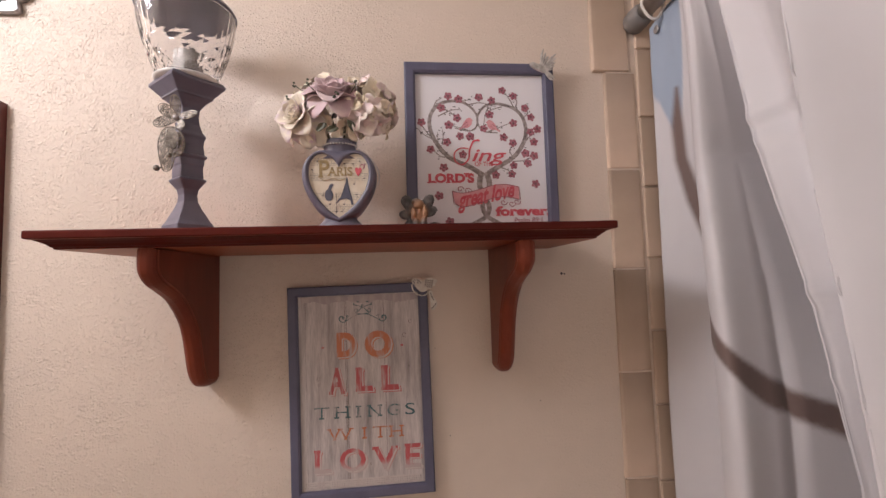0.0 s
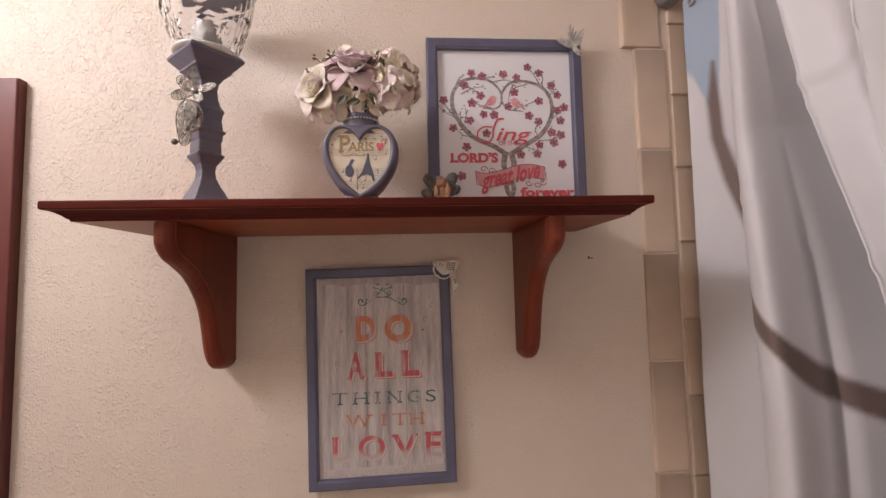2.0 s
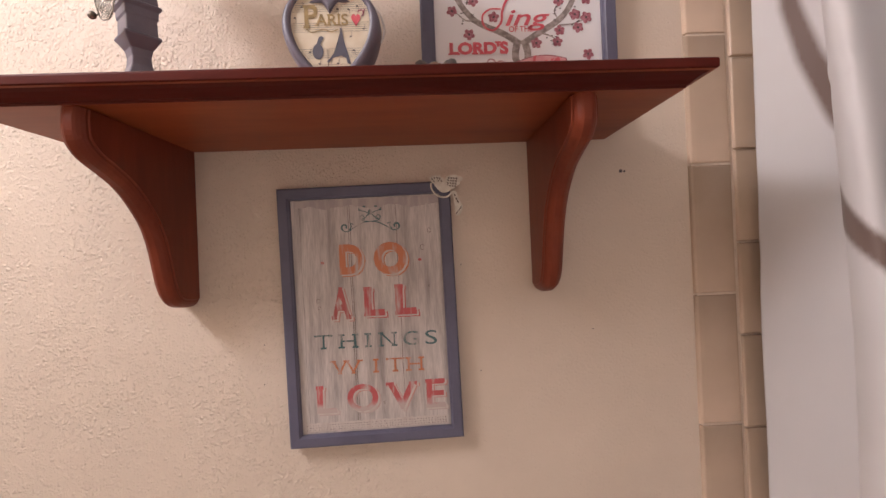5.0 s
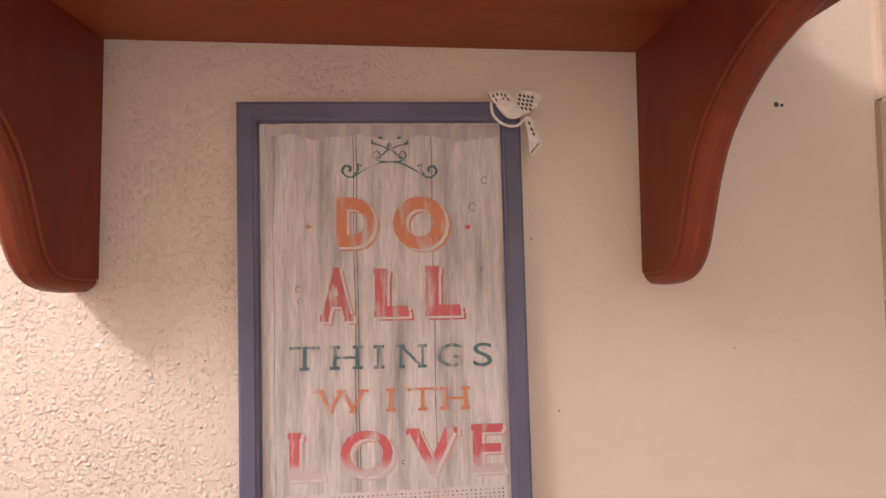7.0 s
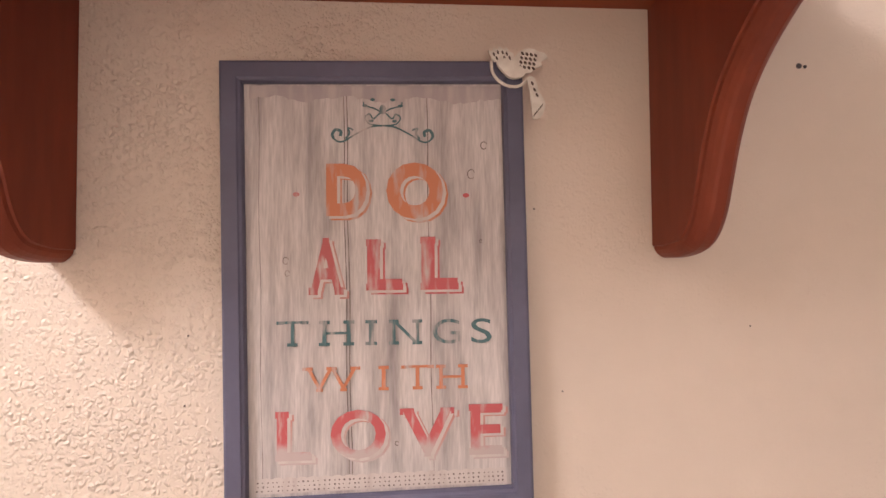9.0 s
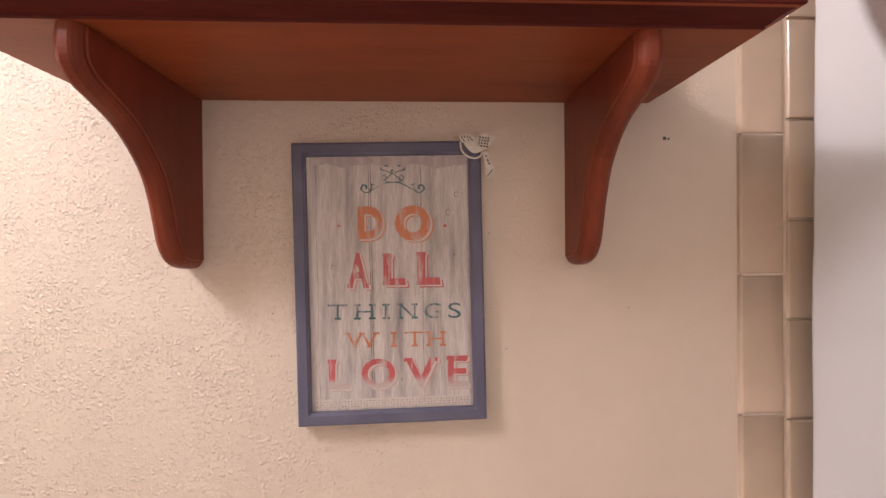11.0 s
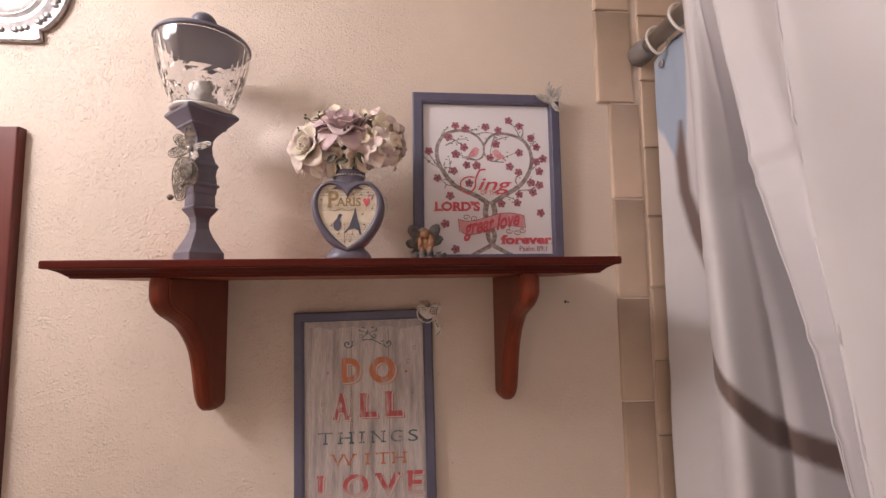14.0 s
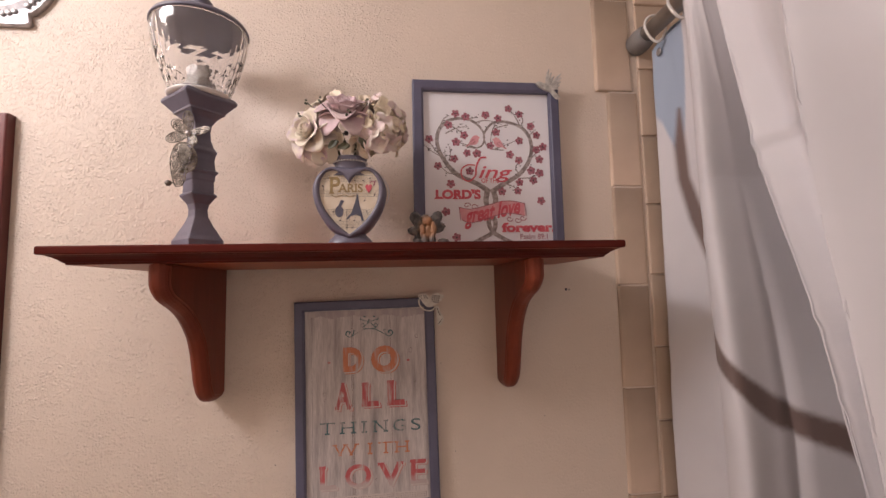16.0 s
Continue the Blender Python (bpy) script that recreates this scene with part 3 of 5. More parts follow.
def build_tree_picture():
    pic = thing("framed_tree_print", (0.186, -0.012, SHELF_Z), "slate-blue framed print of a heart-shaped blossom tree, leaning on the wall", "picture")
    for bm in rect_frame(0.0745, 0.2975, SHELF_Z, 1.8585, 0.0158, -0.002, -0.0200):
        part("frame_bar", bm, FRAME_PAINT, pic)
    part("printed_sheet", box(0.088, 0.284, -0.0120, -0.004, 1.613, 1.845), PAPER, pic, "white printed sheet")
    y = -0.0122
    tree = bmesh.new()
    left = ((400, 615), (335, 572), (235, 522), (172, 440), (148, 365), (160, 300), (205, 255), (275, 242), (335, 262), (375, 312), (372, 370), (335, 392), (270, 378))
    right = ((405, 615), (470, 572), (545, 525), (592, 465), (613, 395), (600, 325), (560, 280), (490, 256), (425, 262), (385, 305), (378, 350), (405, 392), (475, 402))
    for line in (left, right):
        ribbon(smooth_line([Vector((*AX(*p), 0)) for p in line], 6), lambda t: 0.0062 * (1 - t) ** 0.9 + 0.0014, y, bm=tree)
    for line in (((388, 600), (378, 660), (395, 715), (420, 765), (405, 815), (345, 850), (310, 868)), ((412, 600), (425, 655), (410, 715), (388, 765), (410, 815), (465, 850), (505, 868))):
        ribbon(smooth_line([Vector((*AX(*p), 0)) for p in line], 6), lambda t: 0.0085 - 0.003 * t, y - 0.0001, bm=tree)
    twigs = [((172, 440), (120, 410), (90, 380)), ((150, 420), (115, 370), (100, 330)), ((235, 522), (190, 460), (185, 400)), ((205, 460), (212, 420), (208, 385)),
             ((160, 300), (180, 250), (205, 230)), ((275, 242), (320, 240), (345, 232)), ((335, 262), (395, 250), (470, 270)), ((560, 280), (540, 235), (515, 195)),
             ((560, 280), (575, 245), (560, 215)), ((600, 325), (625, 300), (615, 270)), ((592, 465), (625, 425), (660, 390)), ((545, 525), (530, 490), (550, 455)),
             ((545, 545), (600, 540), (650, 520)), ((470, 572), (510, 585), (540, 605)), ((430, 395), (470, 380), (540, 350)), ((330, 388), (285, 375), (240, 360)),
             ((205, 275), (250, 300), (275, 325)), ((190, 320), (250, 290), (300, 285)), ((240, 520), (200, 520), (160, 485)), ((500, 270), (450, 285), (438, 305)), ((440, 270), (420, 300), (405, 380))]
    for line in twigs:
        ribbon(smooth_line([Vector((*AX(*p), 0)) for p in line], 5), lambda t: 0.0020 - 0.0012 * t, y - 0.0001, bm=tree)
    part("tree", tree, BARK_INK, pic)
    rng = random.Random(7)
    spots = [(240, 218), (290, 233), (388, 222), (450, 238), (503, 187), (557, 215), (612, 276), (640, 322), (205, 277), (280, 328), (240, 363), (340, 420)]
    spots += [(292, 418), (228, 448), (150, 484), (110, 350), (438, 310), (408, 380), (503, 424), (546, 452), (552, 352), (670, 382), (635, 397), (650, 447)]
    spots += [(606, 505), (648, 517), (616, 555), (546, 565), (537, 608), (210, 574), (184, 712), (650, 658), (458, 612), (232, 838), (303, 510)]
    for cx, cy in spots:
        x, z = AX(cx, cy)
        bloom = part("blossom", flat(disc(x, z, rng.uniform(0.0062, 0.0070), 0, 30, 5, 0.35, rng.uniform(0, 6)), y - 0.0003), BLOSSOM, pic)
        part("centre", flat(disc(x, z, 0.0014, 0, 7), y - 0.0005), DARK_INK, bloom)
    buds = bmesh.new()
    for line in twigs:
        for k in range(7):
            a, b = line[rng.randrange(2)], line[2]
            t = rng.random()
            x, z = AX(a[0] + (b[0] - a[0]) * t + rng.uniform(-18, 18), a[1] + (b[1] - a[1]) * t + rng.uniform(-18, 18))
            flat(disc(x, z, 0.0013, 0, 7, turn=rng.uniform(0, 3), squash=0.6), y - 0.0002, buds)
    part("buds", buds, DARK_INK, pic)["kind"] = "stuff"
    for cx, cy, way in ((325, 352, 1), (450, 362, -1)):
        shape = [AX(cx + way * a, cy + b) for a, b in ((-24, 18), (-12, -6), (2, -22), (16, -26), (26, -18), (33, -13), (26, -8), (24, 8), (12, 22), (-4, 26), (-16, 24), (-34, 36), (-38, 30))]
        part("pink_bird", flat(shape, y - 0.0003), PINK_INK, pic)
        part("wing_line", ribbon([AX(cx + way * a, cy + b) for a, b in ((-34, 32), (-14, 8), (2, -4), (8, 8), (-10, 22))], 0.0008, y - 0.0005), BLOSSOM, pic)
    # lettering
    x0, z1 = AX(262, 440)
    x1, z0 = AX(512, 575)
    swash = bmesh.new()
    ribbon(smooth_line([Vector((*AX(*p), 0)) for p in ((385, 440), (355, 445), (335, 490), (330, 530), (300, 560), (268, 545), (262, 505), (290, 480), (330, 480))], 6),
           lambda t: 0.0028 - 0.001 * t, y - 0.0006, bm=swash)
    glyph("ing", AX(345, 0)[0], AX(512, 0)[0], AX(0, 565)[1], AX(0, 485)[1], y - 0.0006, 0.01, 0.3, bm=swash)
    part("script_word", swash, ROSE_INK, pic)
    part("small_word", glyph("OF THE", AX(358, 0)[0], AX(445, 0)[0], AX(0, 568)[1], AX(0, 546)[1], y - 0.0006, 0.01), ROSE_INK, pic)
    part("slab_word", glyph("LORD'S", AX(136, 0)[0], AX(353, 0)[0], AX(0, 650)[1], AX(0, 602)[1], y - 0.0006, 0.05, 0, 0.0016), ROSE_INK, pic)
    part("slab_word", glyph("forever.", AX(450, 0)[0], AX(714, 0)[0], AX(0, 815)[1], AX(0, 768)[1], y - 0.0006, 0.045, 0, 0.0011), ROSE_INK, pic)
    part("small_word", glyph("Psalm 89:1", AX(540, 0)[0], AX(675, 0)[0], AX(0, 850)[1], AX(0, 824)[1], y - 0.0006, 0.01), BLOSSOM, pic)
    top = smooth_line([Vector((*AX(*p), 0)) for p in ((245, 690), (300, 700), (380, 682), (450, 662), (510, 660), (566, 672))], 5)
    low = smooth_line([Vector((*AX(*p), 0)) for p in ((566, 735), (510, 722), (450, 725), (380, 748), (300, 768), (258, 752))], 5)
    part("banner", flat([(p.x, p.y) for p in top] + [(p.x, p.y) for p in low], y - 0.0004), PINK_INK, pic)
    edge = bmesh.new()
    for line in (top, low):
        ribbon([(p.x, p.y) for p in line], 0.0011, y - 0.0006, bm=edge)
    for cx, cy, s in ((285, 682, 1), (320, 690, 1), (490, 748, -1), (530, 755, -1), (555, 745, -1)):
        ribbon([(AX(cx, 0)[0] + 0.0055 * (1 - 0.07 * k) * math.cos(k * 0.6 * s), AX(0, cy)[1] + 0.0048 * (1 - 0.07 * k) * math.sin(k * 0.6 * s)) for k in range(12)], 0.0012, y - 0.0006, bm=edge)
    for cx, a, b in ((247, 690, 755), (566, 672, 735)):
        ribbon([AX(cx, a), AX(cx + 6, b)], 0.0011, y - 0.0006, bm=edge)
    part("banner_edge", edge, BLOSSOM, pic)
    part("script_lettering", glyph("great love", AX(272, 0)[0], AX(545, 0)[0], AX(0, 775)[1], AX(0, 668)[1], y - 0.0007, 0.03, 0.3, arc=0.016), ROSE_INK, pic)
    return pic


build_tree_picture()


# ---- candle holder ----
CX, CY = -0.1935, -0.085


def build_candle_holder():
    holder = thing("candle_holder", (CX, CY, SHELF_Z), "slate-purple turned candle holder with a lidded glass cup", "candle holder")
    quarter = math.radians(-86)
    base = [(1.600, 0.0312), (1.6140, 0.0312), (1.6155, 0.0298), (1.619, 0.0268), (1.625, 0.0228), (1.633, 0.0178), (1.643, 0.0128), (1.651, 0.0118),
            (1.658, 0.0136), (1.664, 0.0188), (1.668, 0.0226), (1.670, 0.0226), (1.672, 0.0192), (1.686, 0.0188), (1.688, 0.0202), (1.6945, 0.0207),
            (1.697, 0.0240), (1.699, 0.0240), (1.701, 0.0207), (1.712, 0.0192), (1.719, 0.0206), (1.7225, 0.0226), (1.7245, 0.0222), (1.729, 0.0184),
            (1.738, 0.0150), (1.748, 0.0140), (1.757, 0.0156), (1.764, 0.0205), (1.769, 0.0268), (1.7705, 0.0302), (1.7725, 0.0304), (1.7845, 0.0442),
            (1.7870, 0.0449), (1.7895, 0.0430), (1.7915, 0.0410)]
    base = [(z, r * (0.955 if z < 1.76 else 1.0)) for z, r in base]
    bm = turned(base, CX, CY, 4, quarter)
    uprights = [e for e in bm.edges if abs(e.verts[0].co.z - e.verts[1].co.z) > 1e-5]
    bmesh.ops.bevel(bm, geom=uprights, offset=0.0012, segments=2, affect="EDGES", profile=0.5)
    part("column", bm, PURPLE, holder)
    z0, z1 = 1.7895, 1.8785
    part("cup_seat", turned([(z0, 0.033), (z0 + 0.002, 0.0362), (z0 + 0.004, 0.0368), (z0 + 0.0055, 0.0352)], CX, CY, 40), RING, holder, "white ring under the glass cup", True)
    # cut-glass cup: smooth brim above a band of diamond cuts
    sides, low = 40, z0 + 0.006

    def radius(t):
        return 0.0340 + 0.0212 * (1 - (1 - t) ** 1.6)
    outer = []
    levels = 17
    for k in range(levels):
        t = k / (levels - 1)
        ring = []
        for i in range(sides):
            cut = 0.0
            if k < 9:
                cut = 0.0022 * abs(((i + k) % 4) - 2) / 2 * abs(((i - k) % 4) - 2) / 2
            a = 2 * math.pi * i / sides
            ring.append((CX + (radius(t) - cut) * math.cos(a), CY + (radius(t) - cut) * math.sin(a), low + t * (z1 - low)))
        outer.append(ring)
    inner = []
    for k in range(levels - 1, -1, -1):
        t = k / (levels - 1)
        inner.append([(CX + (radius(t) - 0.0030) * math.cos(2 * math.pi * i / sides), CY + (radius(t) - 0.0030) * math.sin(2 * math.pi * i / sides),
                       max(low + t * (z1 - low), low + 0.002)) for i in range(sides)])
    part("glass_cup", loft(outer + inner), GLASS, holder, "clear cut-glass cup").visible_shadow = False
    part("candle", turned([(low + 0.0025, 0.0140), (low + 0.003, 0.0148), (low + 0.034, 0.0148), (low + 0.0355, 0.0136), (low + 0.0345, 0.006)], CX, CY, 28), WAX, holder, "ivory votive candle", True)
    part("wick", tube([(CX, CY, low + 0.0365), (CX + 0.0006, CY, low + 0.041), (CX + 0.0016, CY, low + 0.045)], 0.0007, 6), DARK_INK, holder, "black wick")
    lid = part("lid", turned([(z1 + dz, r) for dz, r in ((0.0010, 0.050), (0.0007, 0.0556), (0.0015, 0.0566), (0.0033, 0.0564), (0.0075, 0.0540), (0.0130, 0.0420),
                              (0.0170, 0.0280), (0.0190, 0.0150), (0.0195, 0.0100))], CX, CY, 56), PURPLE, holder, "slate-purple lid on the cup", True)
    part("knob", turned([(z1 + dz, r) for dz, r in ((0.0185, 0.0125), (0.0215, 0.0105), (0.0250, 0.0120), (0.0310, 0.0148), (0.0375, 0.0145), (0.0430, 0.0105), (0.0455, 0.003))], CX, CY, 24), PURPLE, lid, "", True)


    # it leans a little
    for ob in holder.children_recursive:
        for v in ob.data.vertices:
            v.co.x -= (v.co.z - 1.75) * 0.010


build_candle_holder()


def lattice(outline, y_of, rng, cells=0.0035, bar=0.0005):
    """A pierced leaf: a net of thin bars inside an outline in the upright plane, with a rim."""
    bm = bmesh.new()
    xs, zs = [p[0] for p in outline], [p[1] for p in outline]

    def inside(x, z):
        hit, j = False, len(outline) - 1
        for i in range(len(outline)):
            (xi, zi), (xj, zj) = outline[i], outline[j]
            if (zi > z) != (zj > z) and x < (xj - xi) * (z - zi) / (zj - zi) + xi:
                hit = not hit
            j = i
        return hit
    tube([(p[0], y_of(*p), p[1]) for p in outline], bar * 1.3, 5, True, bm)
    nodes = {}
    nx, nz = int((max(xs) - min(xs)) / cells) + 2, int((max(zs) - min(zs)) / (cells * 0.87)) + 2
    for i in range(nx):
        for k in range(nz):
            x = min(xs) + cells * (i + 0.5 * (k % 2)) + rng.uniform(-0.3, 0.3) * cells
            z = min(zs) + cells * 0.87 * k + rng.uniform(-0.3, 0.3) * cells
            if inside(x, z):
                nodes[i, k] = (x, y_of(x, z), z)
    for (i, k), p in nodes.items():
        for q in ((i + 1, k), (i + (k % 2), k + 1), (i - 1 + (k % 2), k + 1)):
            if q in nodes:
                tube([p, nodes[q]], bar, 4, False, bm)
    return bm


def build_filigree_flower():
    rng = random.Random(3)
    y0 = -0.110
    orn = thing("filigree_flower_ornament", (-0.204, y0, 1.676), "dark pewter filigree flower ornament fixed to the candle holder", "ornament")
    fx, fz = -0.1945, 1.7385
    for angle, length, width in ((87, 0.025, 0.013), (140, 0.021, 0.014), (205, 0.024, 0.014), (8, 0.027, 0.009), (-58, 0.018, 0.011)):
        a = math.radians(angle)
        out = []
        for k in range(18):
            t = 2 * math.pi * k / 18
            u, w = (1 - math.cos(t)) / 2, math.sin(t) * (0.6 + 0.4 * math.sin(t / 2))
            out.append((fx + u * length * math.cos(a) - w * width / 2 * math.sin(a), fz + u * length * math.sin(a) + w * width / 2 * math.cos(a)))
        part("petal", lattice(out, lambda x, z: y0 - 0.30 * math.hypot(x - fx, z - fz), rng, 0.0027, 0.00045), PEWTER, orn)
    bm = bmesh.new()
    bmesh.ops.create_icosphere(bm, subdivisions=2, radius=0.0032)
    bm.transform(Matrix.Translation((fx, y0 - 0.002, fz)))
    part("centre", bm, SILVER, orn, "", True)

    def on(cx, cz):
        """From the ornament's own grid to metres."""
        return fx + (cx - 262) * 0.000265, fz - (cz - 590) * 0.000293
    loop = ((222, 632), (203, 660), (194, 700), (198, 745), (206, 785), (215, 806), (240, 803), (254, 780), (262, 752), (288, 742), (303, 715), (303, 685), (288, 655), (262, 632))
    out = [tuple(p[:2]) for p in smooth_line([Vector((*on(*p), 0)) for p in loop], 3, True)]
    part("paisley", lattice(out, lambda x, z: y0 - 0.004 * math.cos((z - 1.703) * 40), rng, 0.0031, 0.00058), PEWTER, orn, "pierced paisley leaf")
    inner = ((240, 640), (232, 680), (240, 712), (262, 720), (282, 700), (280, 665), (262, 645))
    out = [tuple(p[:2]) for p in smooth_line([Vector((*on(*p), 0)) for p in inner], 3, True)]
    part("inner_leaf", lattice(out, lambda x, z: y0 - 0.007, rng, 0.0026, 0.00060), PEWTER, orn, "small raised leaf")
    for cx, cz, r in ((187, 795, 0.0036), (240, 745, 0.0030), (262, 738, 0.0022)):
        x, z = on(cx, cz)
        bm = bmesh.new()
        bmesh.ops.create_icosphere(bm, subdivisions=2, radius=r)
        bm.transform(Matrix.Translation((x, y0 - 0.003, z)))
        part("bead", bm, PEWTER, orn, "", True)
    part("hook", tube([(*on(206, 790)[:1], y0 - 0.002, on(206, 790)[1]), (on(195, 800)[0], y0 - 0.003, on(195, 800)[1]), (on(187, 795)[0], y0 - 0.003, on(187, 795)[1])], 0.0008, 6), PEWTER, orn)
    part("stem", tube([(fx, y0, fz), (fx + 0.002, y0 + 0.006, fz - 0.006), (fx + 0.003, y0 + 0.014, fz - 0.012)], 0.0012, 6), PEWTER, orn)


build_filigree_flower()


# ---- vase and bouquet ----
VX, VY = -0.0095, -0.088


def VG(cx, cz):
    """From the vase's own grid to metres."""
    return VX + (cx - 410) * 0.000229, 1.674 - (cz - 620) * 0.000233


PAPER_HALF = ((0, 590), (26, 550), (72, 521), (118, 527), (149, 568), (157, 628), (142, 695), (110, 752), (60, 810), (0, 858))
BODY_HALF = ((0, 492), (60, 492), (118, 500), (164, 535), (192, 588), (196, 645), (177, 718), (142, 782), (92, 842), (0, 888))


def heart_loop(mix, y, grow=1.0):
    """A closed loop between the paper's heart (0) and the body's outline (1), at depth y."""
    half = [(a[0] + (b[0] - a[0]) * mix, a[1] + (b[1] - a[1]) * mix) for a, b in zip(PAPER_HALF, BODY_HALF)]
    line = smooth_line([Vector((*p, 0)) for p in half], 4)
    around = [(p.x, p.y) for p in line] + [(-p.x, p.y) for p in line[-2:0:-1]]
    out = []
    for u, w in around:
        x, z = VG(410 + u * grow, 680 + (w - 680) * grow)
        out.append((x, y, z))
    return out


def plain_heart(x, z, wide, tall, count=30):
    out = []
    for i in range(count):
        t = 2 * math.pi * i / count
        out.append((x + wide * 16 * math.sin(t) ** 3, z + tall * (13 * math.cos(t) - 5 * math.cos(2 * t) - 2 * math.cos(3 * t) - math.cos(4 * t))))
    return out


def build_vase():
    vase = thing("heart_vase", (VX, VY, SHELF_Z), "slate-purple heart-shaped vase with a sheet-music front", "vase")
    x = VX
    rings = [(0.0, -0.1010, 1.0), (0.05, -0.1042, 1.0), (0.16, -0.1060, 1.0), (0.40, -0.1066, 1.0), (0.72, -0.1052, 1.0), (0.92, -0.1010, 1.0), (1.0, -0.0940, 1.0),
             (1.0, -0.0800, 1.0), (0.92, -0.0735, 0.98), (0.75, -0.0710, 0.93)]
    part("body", loft([heart_loop(mix, y, grow) for mix, y, grow in rings]), PURPLE, vase, "", True)
    loops = []
    for zz, a, b in ((1.6, 0.0285, 0.0185), (1.6075, 0.0285, 0.0185), (1.6120, 0.0262, 0.017), (1.6175, 0.0205, 0.014), (1.6240, 0.017, 0.011)):
        loops.append([(x + a * math.cos(t), VY + b * math.sin(t), zz) for t in (2 * math.pi * k / 36 for k in range(36))])
    part("foot", loft(loops), PURPLE, vase, "", True)
    loops = []
    for zz, a in ((1.692, 0.0300), (1.699, 0.0235), (1.705, 0.0195), (1.7125, 0.0200), (1.7160, 0.0212), (1.7170, 0.0200), (1.7160, 0.0175), (1.7, 0.0160)):
        loops.append([(x + a * math.cos(t), VY + (0.60 if zz < 1.7 else 0.8) * a * math.sin(t), zz) for t in (2 * math.pi * k / 36 for k in range(36))])
    part("neck", loft(loops), PURPLE, vase, "", True)
    pearls = bmesh.new()
    for k in range(34):
        t = 2 * math.pi * k / 34
        bmesh.ops.create_icosphere(pearls, subdivisions=1, radius=0.0015, matrix=Matrix.Translation((x + 0.0205 * math.cos(t), VY + 0.0168 * math.sin(t), 1.7105)))
    for k in range(30):
        t = k / 29
        bmesh.ops.create_icosphere(pearls, subdivisions=1, radius=0.0011, matrix=Matrix.Translation((x + 0.020 + 0.0285 * math.sin(2.1 * t) ** 0.8, VY - 0.004, 1.7085 - 0.050 * t)))
    part("pearl_string", pearls, PEARL, vase, "string of small pearls", True)
    y = -0.1018
    sheet = [(p[0], p[2]) for p in heart_loop(0.0, y)]
    part("music_sheet", flat(sheet, y), MUSIC, vase, "aged sheet-music paper")

    def inside(px, pz):
        hit, j = False, len(sheet) - 1
        for i in range(len(sheet)):
            (xi, zi), (xj, zj) = sheet[i], sheet[j]
            if (zi > pz) != (zj > pz) and px < (xj - xi) * (pz - zi) / (zj - zi) + xi:
                hit = not hit
            j = i
        return hit
    ink_bm = bmesh.new()
    for row in (545, 625, 728, 790):
        for k in range(5):
            z0 = VG(0, row + 8.5 * k)[1]
            run = []
            for px in list(np.linspace(VG(240, 0)[0], VG(580, 0)[0], 90)) + [9.0]:
                if px < 1 and inside(px, z0):
                    run.append(px)
                else:
                    if len(run) > 3:
                        ribbon([(run[0], z0), (run[-1], z0 + 0.0002)], 0.00026, y - 0.0002, bm=ink_bm)
                    run = []
    rng = random.Random(5)
    for cx, cz in ((440, 570), (485, 572), (543, 650), (270, 602), (325, 740), (362, 785), (435, 786), (425, 825), (405, 770), (500, 735), (300, 560), (520, 560), (490, 680), (395, 825)):
        px, pz = VG(cx, cz)
        if inside(px, pz):
            flat(disc(px, pz, 0.0012, 0, 8, squash=0.7), y - 0.0003, ink_bm)
            ribbon([(px + 0.001, pz), (px + 0.001, pz + rng.choice((0.0045, -0.0045)))], 0.00035, y - 0.0003, bm=ink_bm)
    ribbon([VG(396, 730), VG(396, 838)], 0.0005, y - 0.0003, bm=ink_bm)
    part("music_notes", ink_bm, DARK_INK, vase)
    px0, pz1 = VG(308, 552)
    px1, pz0 = VG(482, 636)
    word = glyph("P", px0, VG(362, 0)[0], VG(0, 645)[1], pz1, y - 0.0005, 0.02, 0, 0.0010)
    glyph("ARIS", VG(352, 0)[0], px1, pz0, VG(0, 590)[1], y - 0.0005, 0.015, 0, 0.0007, bm=word)
    ribbon(smooth_line([Vector((*VG(*p), 0)) for p in ((315, 648), (335, 662), (362, 655), (385, 650), (410, 660), (440, 652))], 5), 0.0009, y - 0.0005, bm=word)
    part("paris_word", word, GOLD_INK, vase)
    part("red_heart", flat(plain_heart(*VG(513, 612), 0.00026, 0.00040), y - 0.0005), ROSE_INK, vase)
    part("red_flourish", ribbon(smooth_line([Vector((*VG(*p), 0)) for p in ((520, 585), (535, 575), (545, 588), (538, 600), (550, 570))], 4), 0.0012, y - 0.0005), BLOSSOM, vase)
    tower = []
    for cx, cz in ((390, 780), (402, 780), (418, 762), (448, 756), (468, 766), (474, 788), (487, 790), (476, 745), (464, 705), (458, 668), (455, 645), (449, 645), (446, 668), (437, 708), (420, 745)):
        tower.append(VG(cx, cz))
    part("tower_print", flat(tower, y - 0.0005), BLUE_INK, vase)
    bx, bz = VG(357, 738)
    bottle = flat(disc(bx, bz, 0.0050, 0, 18, squash=1.45), y - 0.0005)
    flat([VG(350, 712), VG(366, 714), VG(378, 690), VG(384, 684), VG(372, 676), VG(362, 682)], y - 0.0006, bottle)
    part("bottle_print", bottle, BLUE_INK, vase)
    return vase


build_vase()


